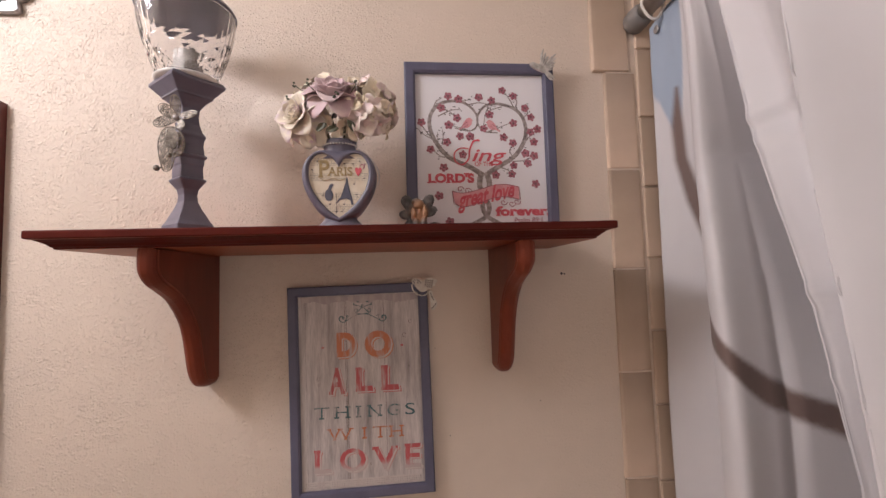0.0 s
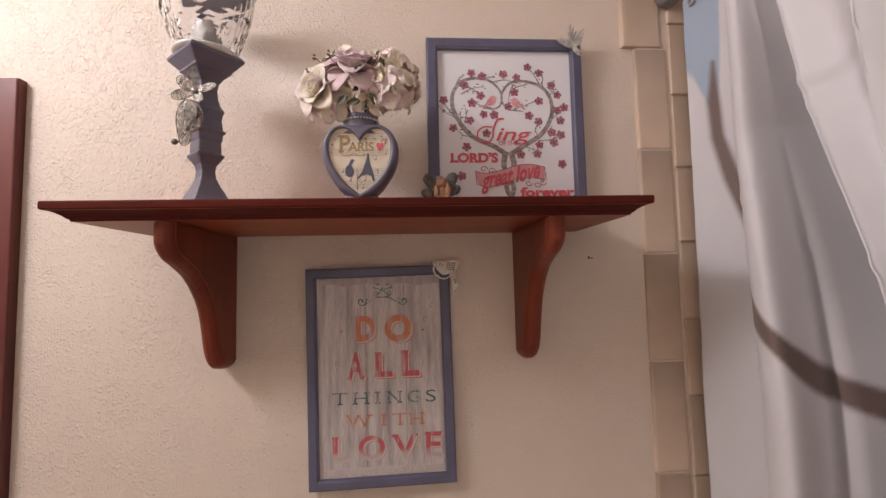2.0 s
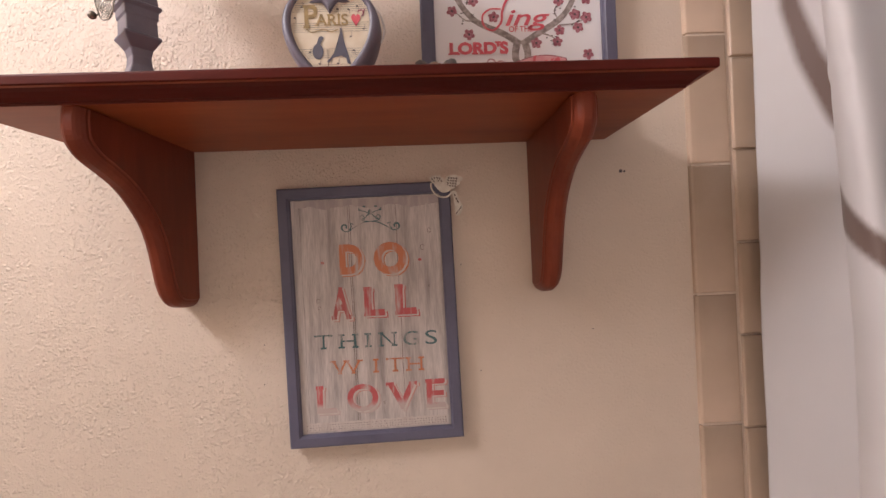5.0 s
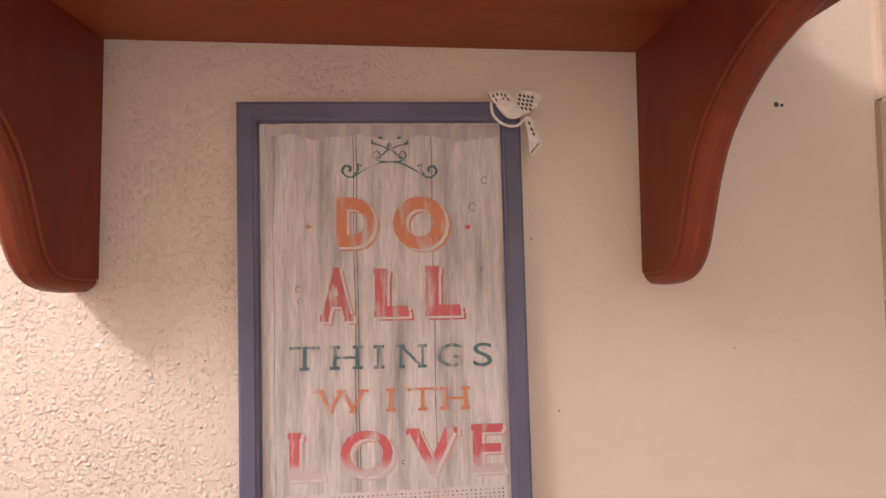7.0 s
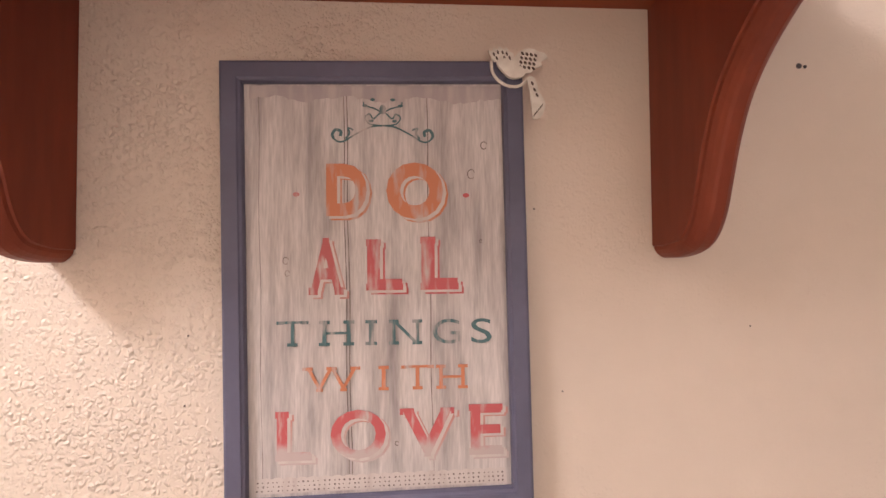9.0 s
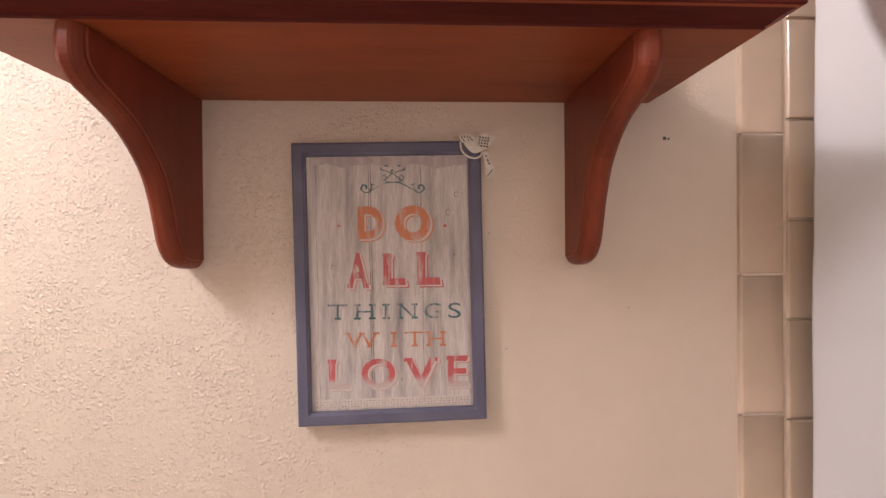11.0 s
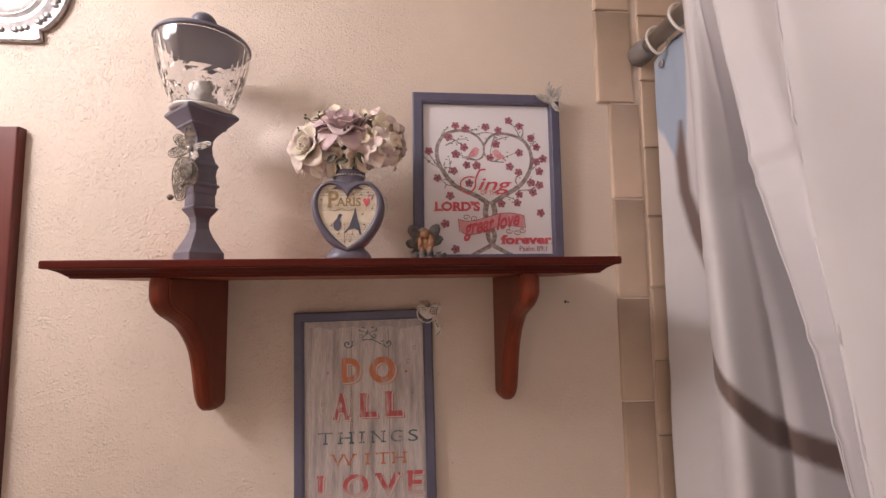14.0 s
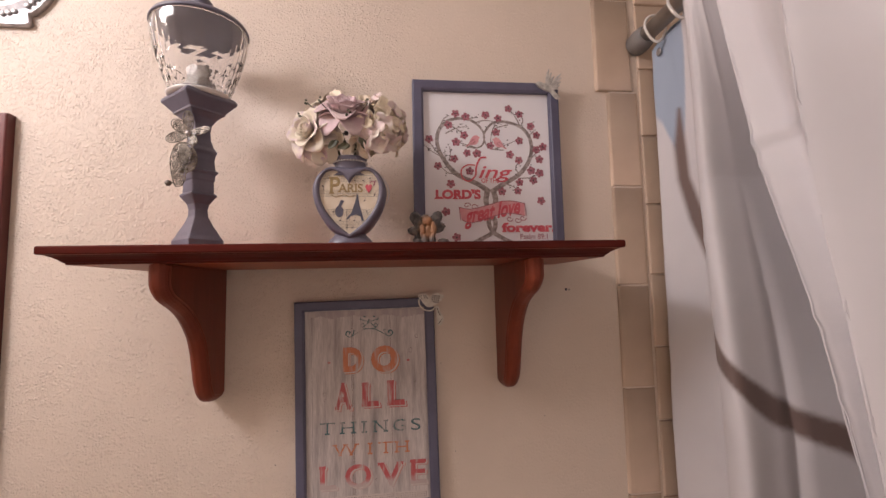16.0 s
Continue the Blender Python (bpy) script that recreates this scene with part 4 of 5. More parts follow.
def petal(length, width, curl, cup, rng, ripple=0.0012):
    """A cupped, round-tipped petal as a grid with a curled lip; root at the origin, along +y, face up."""
    rows, cols = 9, 9
    grid = []
    for i in range(rows):
        t = i / (rows - 1)
        w = width * ((0.30 + 0.70 * math.sin(math.pi / 2 * t / 0.6)) if t < 0.6 else math.sqrt(max(0.05, 1 - ((t - 0.6) / 0.42) ** 2)))
        row = []
        for j in range(cols):
            a = j / (cols - 1) * 2 - 1
            zz = cup * a * a * w + curl * max(0.0, t - 0.35) ** 2 * 2.0 * length + ripple * math.sin(3 * a + 7 * t + 1) * t
            row.append((a * w / 2, length * (t - 0.06 * a * a * t), zz))
        grid.append(row)
    return grid


def add_grid(bm, grid, m):
    vs = [[bm.verts.new(m @ Vector(p)) for p in row] for row in grid]
    for a, b in zip(vs, vs[1:]):
        for j in range(len(a) - 1):
            bm.faces.new((a[j], a[j + 1], b[j + 1], b[j]))


def facing(place, way, spin=0.0):
    """A pose at place whose z runs along way."""
    q = Vector(way).to_track_quat("Z", "Y").to_matrix().to_4x4()
    return Matrix.Translation(place) @ q @ pose(0, 0, 0, 0, 0, spin)


def rose_mesh(size, rng):
    """A half-open rose: a rolled heart inside rings of cupped petals that lie lower and curl more towards the rim."""
    bm = bmesh.new()
    roll = []
    for k in range(40):
        a, r = 0.42 * k, size * (0.05 + 0.0055 * k)
        roll.append([(r * math.cos(a), r * math.sin(a), size * z * (1 - 0.006 * k)) for z in (0.0, 0.25, 0.48, 0.60)])
    for p in roll[1:]:
        p[3] = (p[3][0] * 1.10, p[3][1] * 1.10, p[3][2])
    vs = [[bm.verts.new(q) for q in row] for row in roll]
    for a, b in zip(vs, vs[1:]):
        for k in range(3):
            bm.faces.new((a[k], a[k + 1], b[k + 1], b[k]))
    for ring, (count, lift, length, wide, out) in enumerate(((4, 72, 0.66, 0.60, 0.16), (5, 55, 0.76, 0.80, 0.20), (5, 33, 0.86, 1.0, 0.20), (6, 10, 0.92, 1.08, 0.18))):
        for k in range(count):
            turn = 360 * k / count + ring * 41 + rng.uniform(-8, 8)
            m = pose(0, 0, 0, 0, 0, turn) @ pose(0, out * size, -0.03 * size * ring, lift + rng.uniform(-5, 5), rng.uniform(-6, 6), 0)
            add_grid(bm, petal(size * length, size * wide, -0.10 - 0.22 * ring, 0.20, rng, 0.03 * size), m)
    return bm


def floret_mesh(size, rng):
    bm = bmesh.new()
    for k in range(4):
        m = pose(0, 0, 0, 0, 0, 90 * k + rng.uniform(-8, 8)) @ pose(0, 0.04 * size, 0, 24 + rng.uniform(-10, 14), rng.uniform(-12, 12), 0)
        add_grid(bm, petal(size, size * 1.0, -0.22, 0.12, rng, 0.07 * size), m)
    return bm


def thicken(ob, t):
    mod = ob.modifiers.new("thickness", "SOLIDIFY")
    mod.thickness = t
    return ob


def build_bouquet():
    rng = random.Random(11)
    mid = Vector((-0.013, -0.088, 1.756))
    bouquet = thing("flower_bouquet", (mid.x, mid.y, 1.712), "artificial bouquet of mauve rose and cream hydrangea in the vase", "flowers")

    def place(name, bm, mat, at, way, spin, label=""):
        bm.transform(facing(at, way, spin))
        ob = part(name, bm, mat, bouquet, label, True)
        return thicken(ob, 0.0005)

    place("rose", rose_mesh(0.0330, rng), MAUVE, (-0.015, -0.106, 1.769), (0.05, -0.62, 0.78), 20, "large mauve rose")
    place("rose", rose_mesh(0.0330, rng), CREAM_ROSE, (-0.056, -0.096, 1.747), (-0.55, -0.80, 0.20), 70, "pale cream rose with lilac lips")
    kinds = [from_bm(floret_mesh(s, rng), "floret", m, True) for s, m in ((0.0135, CREAM), (0.0125, LEMON), (0.0145, BLUSH), (0.0120, CREAM), (0.0150, BLUSH), (0.0140, LEMON))]
    clusters = ((Vector((0.027, -0.094, 1.754)), (0.027, 0.026, 0.033), 64, (0, 2, 2, 4, 3, 1)), (Vector((-0.018, -0.082, 1.757)), (0.050, 0.030, 0.034), 92, (0, 1, 3, 5, 2)))
    for centre, radii, many, mix in clusters:
        for k in range(many):
            za, a = 1 - 2 * (k + 0.5) / many, 2 * math.pi * ((k * 0.61803) % 1)
            d = Vector((math.sqrt(1 - za * za) * math.cos(a), math.sqrt(1 - za * za) * math.sin(a), za))
            if d.z < -0.85 or d.y > 0.5:
                continue
            at = centre + Vector((d.x * radii[0], d.y * radii[1], d.z * radii[2])) + Vector([rng.uniform(-0.004, 0.004) for _ in range(3)])
            if (at - Vector((-0.015, -0.116, 1.776))).length < 0.029 or (at - Vector((-0.062, -0.108, 1.752))).length < 0.026:
                continue
            if (at - Vector((-0.013, -0.115, 1.738))).length < 0.013:
                continue
            ob = new("floret", kinds[rng.choice(mix)])
            ob.parent = bouquet
            ob.matrix_parent_inverse = bouquet.matrix_world.inverted()
            ob.matrix_basis = facing(at, d + Vector([rng.uniform(-0.5, 0.5) for _ in range(3)]), rng.uniform(0, 90))
    bm = bmesh.new()
    bmesh.ops.create_icosphere(bm, subdivisions=2, radius=0.0030, matrix=Matrix.Translation((-0.012, -0.114, 1.741)))
    part("berry", bm, DARK_INK, bouquet, "dark bead among the petals", True)
    for x, z, spin, long in ((-0.030, 1.724, 170, 0.026), (-0.052, 1.716, 205, 0.022), (-0.008, 1.722, 150, 0.016), (0.006, 1.724, 200, 0.020), (-0.024, 1.795, 10, 0.020), (0.006, 1.790, -20, 0.020)):
        bm = bmesh.new()
        add_grid(bm, petal(long, long * 0.75, -0.15, 0.15, rng), pose(x, -0.104, z + (0.008 if z < 1.75 else -0.010), 0, -spin, 0) @ pose(0, 0, 0, 75, 0, 0))
        thicken(part("petal", bm, LEMON if z < 1.75 else CREAM, bouquet, "", True), 0.0004)
    for k in range(6):
        a = rng.uniform(3.3, 6.1)
        m = facing(mid + Vector((0.045 * math.cos(a), 0.03 * math.sin(a), -0.034)), (math.cos(a), math.sin(a), -0.3), rng.uniform(0, 360))
        bm = bmesh.new()
        add_grid(bm, petal(0.015, 0.008, -0.2, 0.2, rng), m)
        thicken(part("leaf", bm, LEAF, bouquet, "", True), 0.0004)
    for k in range(6):
        d = Vector((rng.uniform(-1, 1), rng.uniform(-1, -0.2), rng.uniform(-0.2, 1))).normalized()
        p = mid + Vector((d.x * 0.058, d.y * 0.038, d.z * 0.040))
        bm = tube([mid + (p - mid) * 0.6, p, p + d * 0.006], 0.0006, 5)
        for j in range(3):
            bmesh.ops.create_icosphere(bm, subdivisions=1, radius=0.0016, matrix=Matrix.Translation(p + d * 0.006 + Vector([rng.uniform(-0.003, 0.003) for _ in range(3)])))
        part("berry_sprig", bm, LEAF, bouquet, "dark berry sprig", True)
    stems = bmesh.new()
    for k in range(7):
        a = 2 * math.pi * k / 7
        tube([(VX + 0.006 * math.cos(a), VY + 0.005 * math.sin(a), 1.70), (mid.x + 0.02 * math.cos(a), mid.y + 0.015 * math.sin(a), 1.745)], 0.0016, 6, bm=stems)
    part("stems", stems, LEAF, bouquet)


build_bouquet()


# ---- small figurine beside the picture ----
def build_figurine():
    bm = bmesh.new()
    x, y, z = 0.0885, -0.072, SHELF_Z

    def blob(px, pz, rx, ry, rz, py=0.0, lean=0.0):
        bmesh.ops.create_icosphere(bm, subdivisions=3, radius=1, matrix=Matrix.Translation((x + px, y + py, z + pz)) @ pose(0, 0, 0, 0, lean, 0) @ Matrix.Diagonal((rx, ry, rz, 1)))
    blob(0.004, 0.004, 0.022, 0.013, 0.0060)
    for px, pz, rx, rz, lean in ((-0.013, 0.041, 0.0085, 0.0125, -35), (-0.017, 0.026, 0.0065, 0.0095, -75), (0.012, 0.042, 0.0080, 0.0120, 30), (0.0155, 0.030, 0.0060, 0.0100, 60), (-0.012, 0.014, 0.0070, 0.0080, 20)):
        blob(px, pz, rx, 0.0022, rz, 0.006, lean)
    for px, pz, rx, ry, rz, py in ((0.000, 0.022, 0.0080, 0.0075, 0.0150, 0.0), (0.000, 0.0380, 0.0072, 0.0070, 0.0072, -0.002), (-0.003, 0.0430, 0.0062, 0.0055, 0.0045, 0.0),
                                   (0.0075, 0.027, 0.0035, 0.0038, 0.0100, -0.006), (-0.007, 0.025, 0.0034, 0.0038, 0.0095, -0.006), (0.006, 0.012, 0.0042, 0.0055, 0.0100, -0.006), (-0.004, 0.011, 0.0042, 0.0050, 0.0100, -0.006)):
        blob(px, pz, rx, ry, rz, py)
    for px in (0.018, 0.022, -0.012):
        blob(px, 0.009, 0.0065, 0.0060, 0.0060, -0.003)
    for v in bm.verts:
        v.co += v.normal * 0.0013 * noise.noise(v.co * 300)
    ob = part("fairy_figurine", bm, AMBER, None, "", True)
    skin = ob.modifiers.new("skin", "REMESH")
    skin.mode, skin.voxel_size, skin.use_smooth_shade = "VOXEL", 0.0006, True
    tagged(ob, "small amber and grey resin fairy figurine on the shelf", "figurine")


build_figurine()


# ---- bird-shaped ornaments on the frame corners ----
def plate(outline, y0, y1, bm):
    return loft([[(p[0], y, p[1]) for p in outline] for y in (y0, y1)], bm=bm)


def build_corner_ornaments():
    # pale pierced ornament on the lower frame
    y0 = -0.0185

    def low(points, steps=3, closed=True):
        """A rounded outline from the ornament's own grid, in metres."""
        return [tuple(p[:2]) for p in smooth_line([Vector((0.077 + (a - 950) * 0.00019, 1.542 - (b - 15) * 0.000189, 0)) for a, b in points], steps, closed)]
    bird = thing("bird_ornament", (0.095, y0, 1.498), "pale pierced metal bird-shaped ornament on the frame corner", "ornament")
    part("body", plate(low(((976, 58), (992, 84), (1022, 110), (1058, 108), (1074, 92), (1050, 66), (1016, 48), (990, 46))), y0 - 0.0016, y0 + 0.0012, bmesh.new()), PALE_METAL, bird)
    part("hoop", tube([(x, y0, z) for x, z in low(((958, 52), (962, 90), (984, 120), (1018, 137), (1056, 134), (1086, 106), (1104, 112)), 4, False)], 0.0010, 6), PALE_METAL, bird)
    crest = ((968, 54), (956, 34), (948, 16), (960, 20), (966, 8), (978, 14), (986, 2), (998, 12), (1010, 6), (1020, 20), (1032, 26), (1034, 44), (1020, 58))
    wing = ((1024, 62), (1044, 30), (1062, 14), (1084, 8), (1106, 10), (1120, 18), (1140, 22), (1149, 38), (1128, 52), (1130, 66), (1104, 74), (1098, 86), (1074, 94))
    tail = ((1078, 106), (1106, 112), (1116, 146), (1130, 172), (1141, 196), (1134, 226), (1124, 244), (1102, 250), (1096, 236), (1093, 200), (1088, 150))
    for name, loop in (("crest", crest), ("wing", wing), ("tail", tail)):
        part(name, plate(low(loop, 2), y0 - 0.0008, y0 + 0.0006, bmesh.new()), PALE_METAL, bird)

    # flat dark patches laid on the solid plates paint the shade of pierced slots
    def slots(places, long, wide, turn, parent):
        bm = bmesh.new()
        for a, b in places:
            (x, z), = low(((a, b),), 1, False)
            c, d = math.cos(turn), math.sin(turn)
            flat([(x + c * u - d * w, z + d * u + c * w) for u, w in ((-long, 0), (-0.5 * long, -wide), (0.5 * long, -wide), (long, 0), (0.5 * long, wide), (-0.5 * long, wide))], y0 - 0.0010, bm)
        part("slot", bm, SLOT, parent, "dark patches painting the shade in pierced slots")["kind"] = "stuff"
    rows = [(1064 + 15 * i - 3 * k, 26 + 15 * k + 2 * i) for k in range(4) for i in range(4)]
    slots(rows, 0.0014, 0.0008, -0.9, bird)
    slots([(966, 30), (980, 24), (996, 24), (1010, 28), (976, 44), (1002, 42), (1020, 42)], 0.0015, 0.0006, 1.9, bird)
    slots([(1102, 236), (1108, 228), (1115, 220), (1122, 212), (1128, 204)], 0.0017, 0.0003, 1.2, bird)
    slots([(1096, 128), (1104, 150), (1112, 168)], 0.0016, 0.0007, -1.1, bird)
    # silver ornament on the upper frame
    y0 = -0.0245

    def high(points, steps=3, closed=True):
        return [tuple(p[:2]) for p in smooth_line([Vector((0.26 + (a - 685) * 0.000325, 1.855 - (b - 80) * 0.00031, 0)) for a, b in points], steps, closed)]
    bm = plate(high(((686, 82), (700, 74), (722, 80), (748, 92), (764, 112), (756, 122), (728, 112), (704, 100))), y0 - 0.002, y0 + 0.002, bmesh.new())
    feathers = [((738, 88), (742, 40), (749, 12)), ((742, 92), (752, 50), (760, 30)), ((746, 96), (764, 58), (772, 48)), ((750, 98), (785, 55), (806, 34)), ((752, 101), (790, 66), (806, 55)), ((754, 105), (790, 80), (803, 74)),
                ((756, 108), (785, 95), (797, 93)), ((756, 112), (778, 108), (790, 112)), ((758, 114), (772, 140), (790, 168)), ((756, 116), (768, 142), (778, 164)), ((760, 112), (780, 136), (796, 156))]
    for line in feathers:
        pts = high(line, 4, False)
        n = len(pts)
        tube([(x, y0 - 0.005 * k / n, z) for k, (x, z) in enumerate(pts)], lambda t: 0.0004 + 0.0016 * math.sin(math.pi * (0.25 + 0.75 * t)), 6, bm=bm)
    tagged(part("bird_ornament", bm, DULL_SILVER), "silver bird-shaped ornament with spread feathers on the picture corner", "ornament")


build_corner_ornaments()


# ---- wall plaque and red frame ----
def build_plaque():
    plaque = thing("wall_plaque", (-0.495, 0, 2.0), "antique silver scalloped wall plaque with a polished well", "wall plaque")
    px, pz, n = -0.495, 2.003, 96

    def rim(a):
        r = 0.0775
        flat_side = abs(math.sin(a))
        if flat_side > 0.86:
            r = 0.081 / max(flat_side, 0.9) * 0.985
        elif flat_side > 0.80:
            r = 0.0775 - 0.0025 * math.sin((flat_side - 0.80) / 0.06 * math.pi)
        return r
    steps = [(1.0, 0.0, 0), (1.0, -0.006, 0), (0.985, -0.0085, 0), (0.955, -0.0085, 0), (0.935, -0.006, 0), (0.90, -0.0055, 0.0), (0.80, -0.007, 1), (0.72, -0.0105, 1),
             (0.68, -0.011, 1), (0.655, -0.008, 1), (0.60, -0.0075, 1), (0.565, -0.0115, 1), (0.535, -0.0115, 1), (0.50, -0.006, 1), (0.30, -0.0045, 1), (0.02, -0.004, 1)]
    loops = []
    for k, y, round_ in steps:
        loop = []
        for i in range(n):
            a = 2 * math.pi * i / n
            r = (0.0775 if round_ else rim(a)) * k
            loop.append((px + r * math.cos(a), y, pz + r * math.sin(a)))
        loops.append(loop)
    part("dish", loft(loops), SILVER, plaque, "", True)
    for s in range(12):
        a = 2 * math.pi * (s + 0.5) / 12
        bm = bmesh.new()
        for k in range(3):
            b = a + (k - 1) * 0.12
            bmesh.ops.create_icosphere(bm, subdivisions=2, radius=1, matrix=Matrix.Translation((px + 0.0640 * math.cos(b), -0.0075, pz + 0.0640 * math.sin(b))) @ Matrix.Diagonal((0.0042, 0.0022, 0.0042, 1)))
        part("embossed_leaf", bm, SILVER, plaque, "", True)


build_plaque()


def build_red_frame():
    x1, x0, z1, z0 = -0.4665, -0.86, 1.797, 0.98
    fr = thing("framed_mirror", ((x0 + x1) / 2, 0, z0), "mirror in a dark red wooden frame on the wall", "mirror")
    for bm in rect_frame(x0, x1, z0, z1, 0.055, 0.0, -0.0145):
        part("frame_bar", bm, RED_WOOD, fr)
    mirror = material("mirror_glass", (0.9, 0.9, 0.9), 0.02, 1.0)
    part("mirror_glass", box(x0 + 0.05, x1 - 0.05, -0.005, 0, z0 + 0.05, z1 - 0.05), mirror, fr, "mirror glass")


build_red_frame()


# ---- two old screw holes and specks on the wall ----
def build_marks():
    for x, z, r, d in ((0.303, 1.544, 0.0016, 0.001), (0.3075, 1.5435, 0.0010, 0.0008)):
        bm = turned([(0, r * 1.3), (0.0008, r), (0.001, r * 0.5)], 0, 0, 12)
        bm.transform(Matrix.Translation((x, 0, z)) @ pose(0, 0, 0, 90, 0, 0))
        ob = part("screw_hole", bm, DARK_INK)
        tagged(ob, "small dark screw hole in the wall", "screw hole", "screw holes beside the bracket", "structure")


    for x, z in ((0.110, 1.442), (0.128, 1.318), (-0.120, 1.315), (-0.118, 1.36), (-0.335, 1.47), (0.262, 1.36)):
        bm = turned([(0, 0.0007), (0.0003, 0.0006), (0.0004, 0.0003)], 0, 0, 9)
        bm.transform(Matrix.Translation((x, 0, z)) @ pose(0, 0, 0, 90, 0, 0))
        tagged(part("wall_speck", bm, SEAM), "small brown speck on the wall paint", "speck", "specks on the wall", "structure")


build_marks()


# ---- curtain rod, rings, curtain ----
ROD_X, ROD_Z = 0.4345, 1.9305


def build_rod():
    rod = thing("curtain_rod", (ROD_X, 0, ROD_Z), "brushed nickel shower curtain rod with grey end caps", "curtain rod")

    def along(profile, sides=28):
        return loft([[(ROD_X + r * math.cos(t), y, ROD_Z + r * math.sin(t)) for t in (2 * math.pi * k / sides for k in range(sides))] for y, r in profile])
    part("tube", along([(-0.03, 0.0118), (-1.92, 0.0118)]), ROD, rod, "", True)
    for s, y in ((1, -0.0072), (-1, -1.95)):
        part("end_cap", along([(y, 0.0150), (y - 0.002 * s, 0.0172), (y - 0.016 * s, 0.0178), (y - 0.028 * s, 0.0165), (y - 0.034 * s, 0.0135), (y - 0.035 * s, 0.0119)]), ROD_END, rod, "grey rubber end cap", True)


build_rod()


def build_ring(y, tilt=0.0):
    ring = thing("curtain_ring", (ROD_X, y, ROD_Z), "white plastic shower curtain ring on the rod", "curtain ring", "curtain rings on the rod")
    pts = [(ROD_X + 0.0165 * math.cos(a) * (1 - 0.25 * max(0, -math.sin(a))), y + tilt * math.sin(a), ROD_Z - 0.0035 + 0.0215 * math.sin(a)) for a in np.linspace(0, 2 * math.pi, 28, endpoint=False)]
    part("loop", tube(pts, 0.0021, 8, True), RING, ring, "", True)


for y, tilt in ((-0.062, 0.002), (-0.118, 0.004), (-0.31, 0.0), (-0.47, 0.003), (-0.63, 0.0), (-0.80, 0.002), (-0.97, 0.0)):
    build_ring(y, tilt)

# curtain: rows of plan points (x, y) at five heights, from the wall edge towards the room
HEIGHTS = [1.95, 1.68, 1.52, 1.38, 0.25]
EDGE = [(0.4450, -0.034), (0.4450, -0.033), (0.4440, -0.032), (0.4430, -0.031), (0.44, -0.03)]
HOLLOW = [(0.4480, -0.070), (0.4640, -0.072), (0.4660, -0.080), (0.4660, -0.085), (0.47, -0.09)]
BEHIND = [(0.4450, -0.105), (0.4720, -0.112), (0.4740, -0.125), (0.4720, -0.135), (0.47, -0.15)]
CREST1 = [(0.4180, -0.149), (0.4380, -0.126), (0.4280, -0.145), (0.4230, -0.158), (0.415, -0.17)]
FLANK1 = [(0.4172, -0.160), (0.4310, -0.150), (0.4180, -0.180), (0.4140, -0.198), (0.408, -0.22)]
CREASE = [(0.4172, -0.17), (0.4625, -0.1543), (0.462, -0.1812), (0.4579, -0.1989), (0.4517, -0.2289)]
DIP = [(0.417, -0.178), (0.5193, -0.1607), (0.5467, -0.1853), (0.5443, -0.22), (0.5351, -0.2604)]
VALLEY = [(0.4168, -0.188), (0.6063, -0.1963), (0.6829, -0.218), (0.6829, -0.2617), (0.6638, -0.3367)]
CREST2 = [(0.4150, -0.192), (0.4120, -0.248), (0.4030, -0.304), (0.3970, -0.340), (0.385, -0.40)]
BAND = [(0.4200, -0.230), (0.4310, -0.281), (0.4250, -0.323), (0.4190, -0.354), (0.405, -0.425)]
CREST3 = [(0.4050, -0.286), (0.3980, -0.314), (0.3910, -0.342), (0.3840, -0.367), (0.370, -0.44)]
PLANE = [(0.4240, -0.34), (0.4620, -0.365), (0.4660, -0.395), (0.4640, -0.42), (0.45, -0.50)]
REST1 = [(0.4180, -0.45), (0.4300, -0.47), (0.4250, -0.49), (0.4220, -0.50), (0.41, -0.56)]
REST2 = [(0.4140, -0.55), (0.4400, -0.57), (0.4420, -0.58), (0.4420, -0.59), (0.44, -0.64)]
REST3 = [(0.4140, -0.70), (0.4050, -0.71), (0.4000, -0.72), (0.4000, -0.73), (0.39, -0.78)]
REST4 = [(0.4140, -0.95), (0.4400, -0.96), (0.4450, -0.97), (0.4450, -0.98), (0.44, -1.03)]


def between(a, b, t):
    return [(p[0] + (q[0] - p[0]) * t, p[1] + (q[1] - p[1]) * t) for p, q in zip(a, b)]


STEP = [(x + deep, y + 0.6 * deep - 0.004) for (x, y), deep in zip(CREASE, (0.0, 0.006, 0.016, 0.020, 0.020))]
LINES = [EDGE, HOLLOW, BEHIND, CREST1, FLANK1, CREASE, DIP, VALLEY, between(VALLEY, CREST2, 0.90), CREST2, between(CREST2, BAND, 0.14), BAND,
         between(BAND, CREST3, 0.92), CREST3, between(CREST3, PLANE, 0.07), PLANE, REST1, REST2, REST3, REST4]


def at_height(line, z):
    hs = HEIGHTS[::-1]
    return Vector((np.interp(z, hs, [p[0] for p in line][::-1]), np.interp(z, hs, [p[1] for p in line][::-1]), z))


def polyline_gap(px, pz, line):
    """The distance from a point to a line, and how far along it the nearest place lies."""
    best, where, run = 9.0, 0.0, 0.0
    for (ax, az), (bx, bz) in zip(line, line[1:]):
        dx, dz = bx - ax, bz - az
        ll = dx * dx + dz * dz
        t = max(0, min(1, ((px - ax) * dx + (pz - az) * dz) / ll))
        d = math.hypot(px - ax - t * dx, pz - az - t * dz)
        if d < best:
            best, where = d, run + t
        run += 1
    return best, where


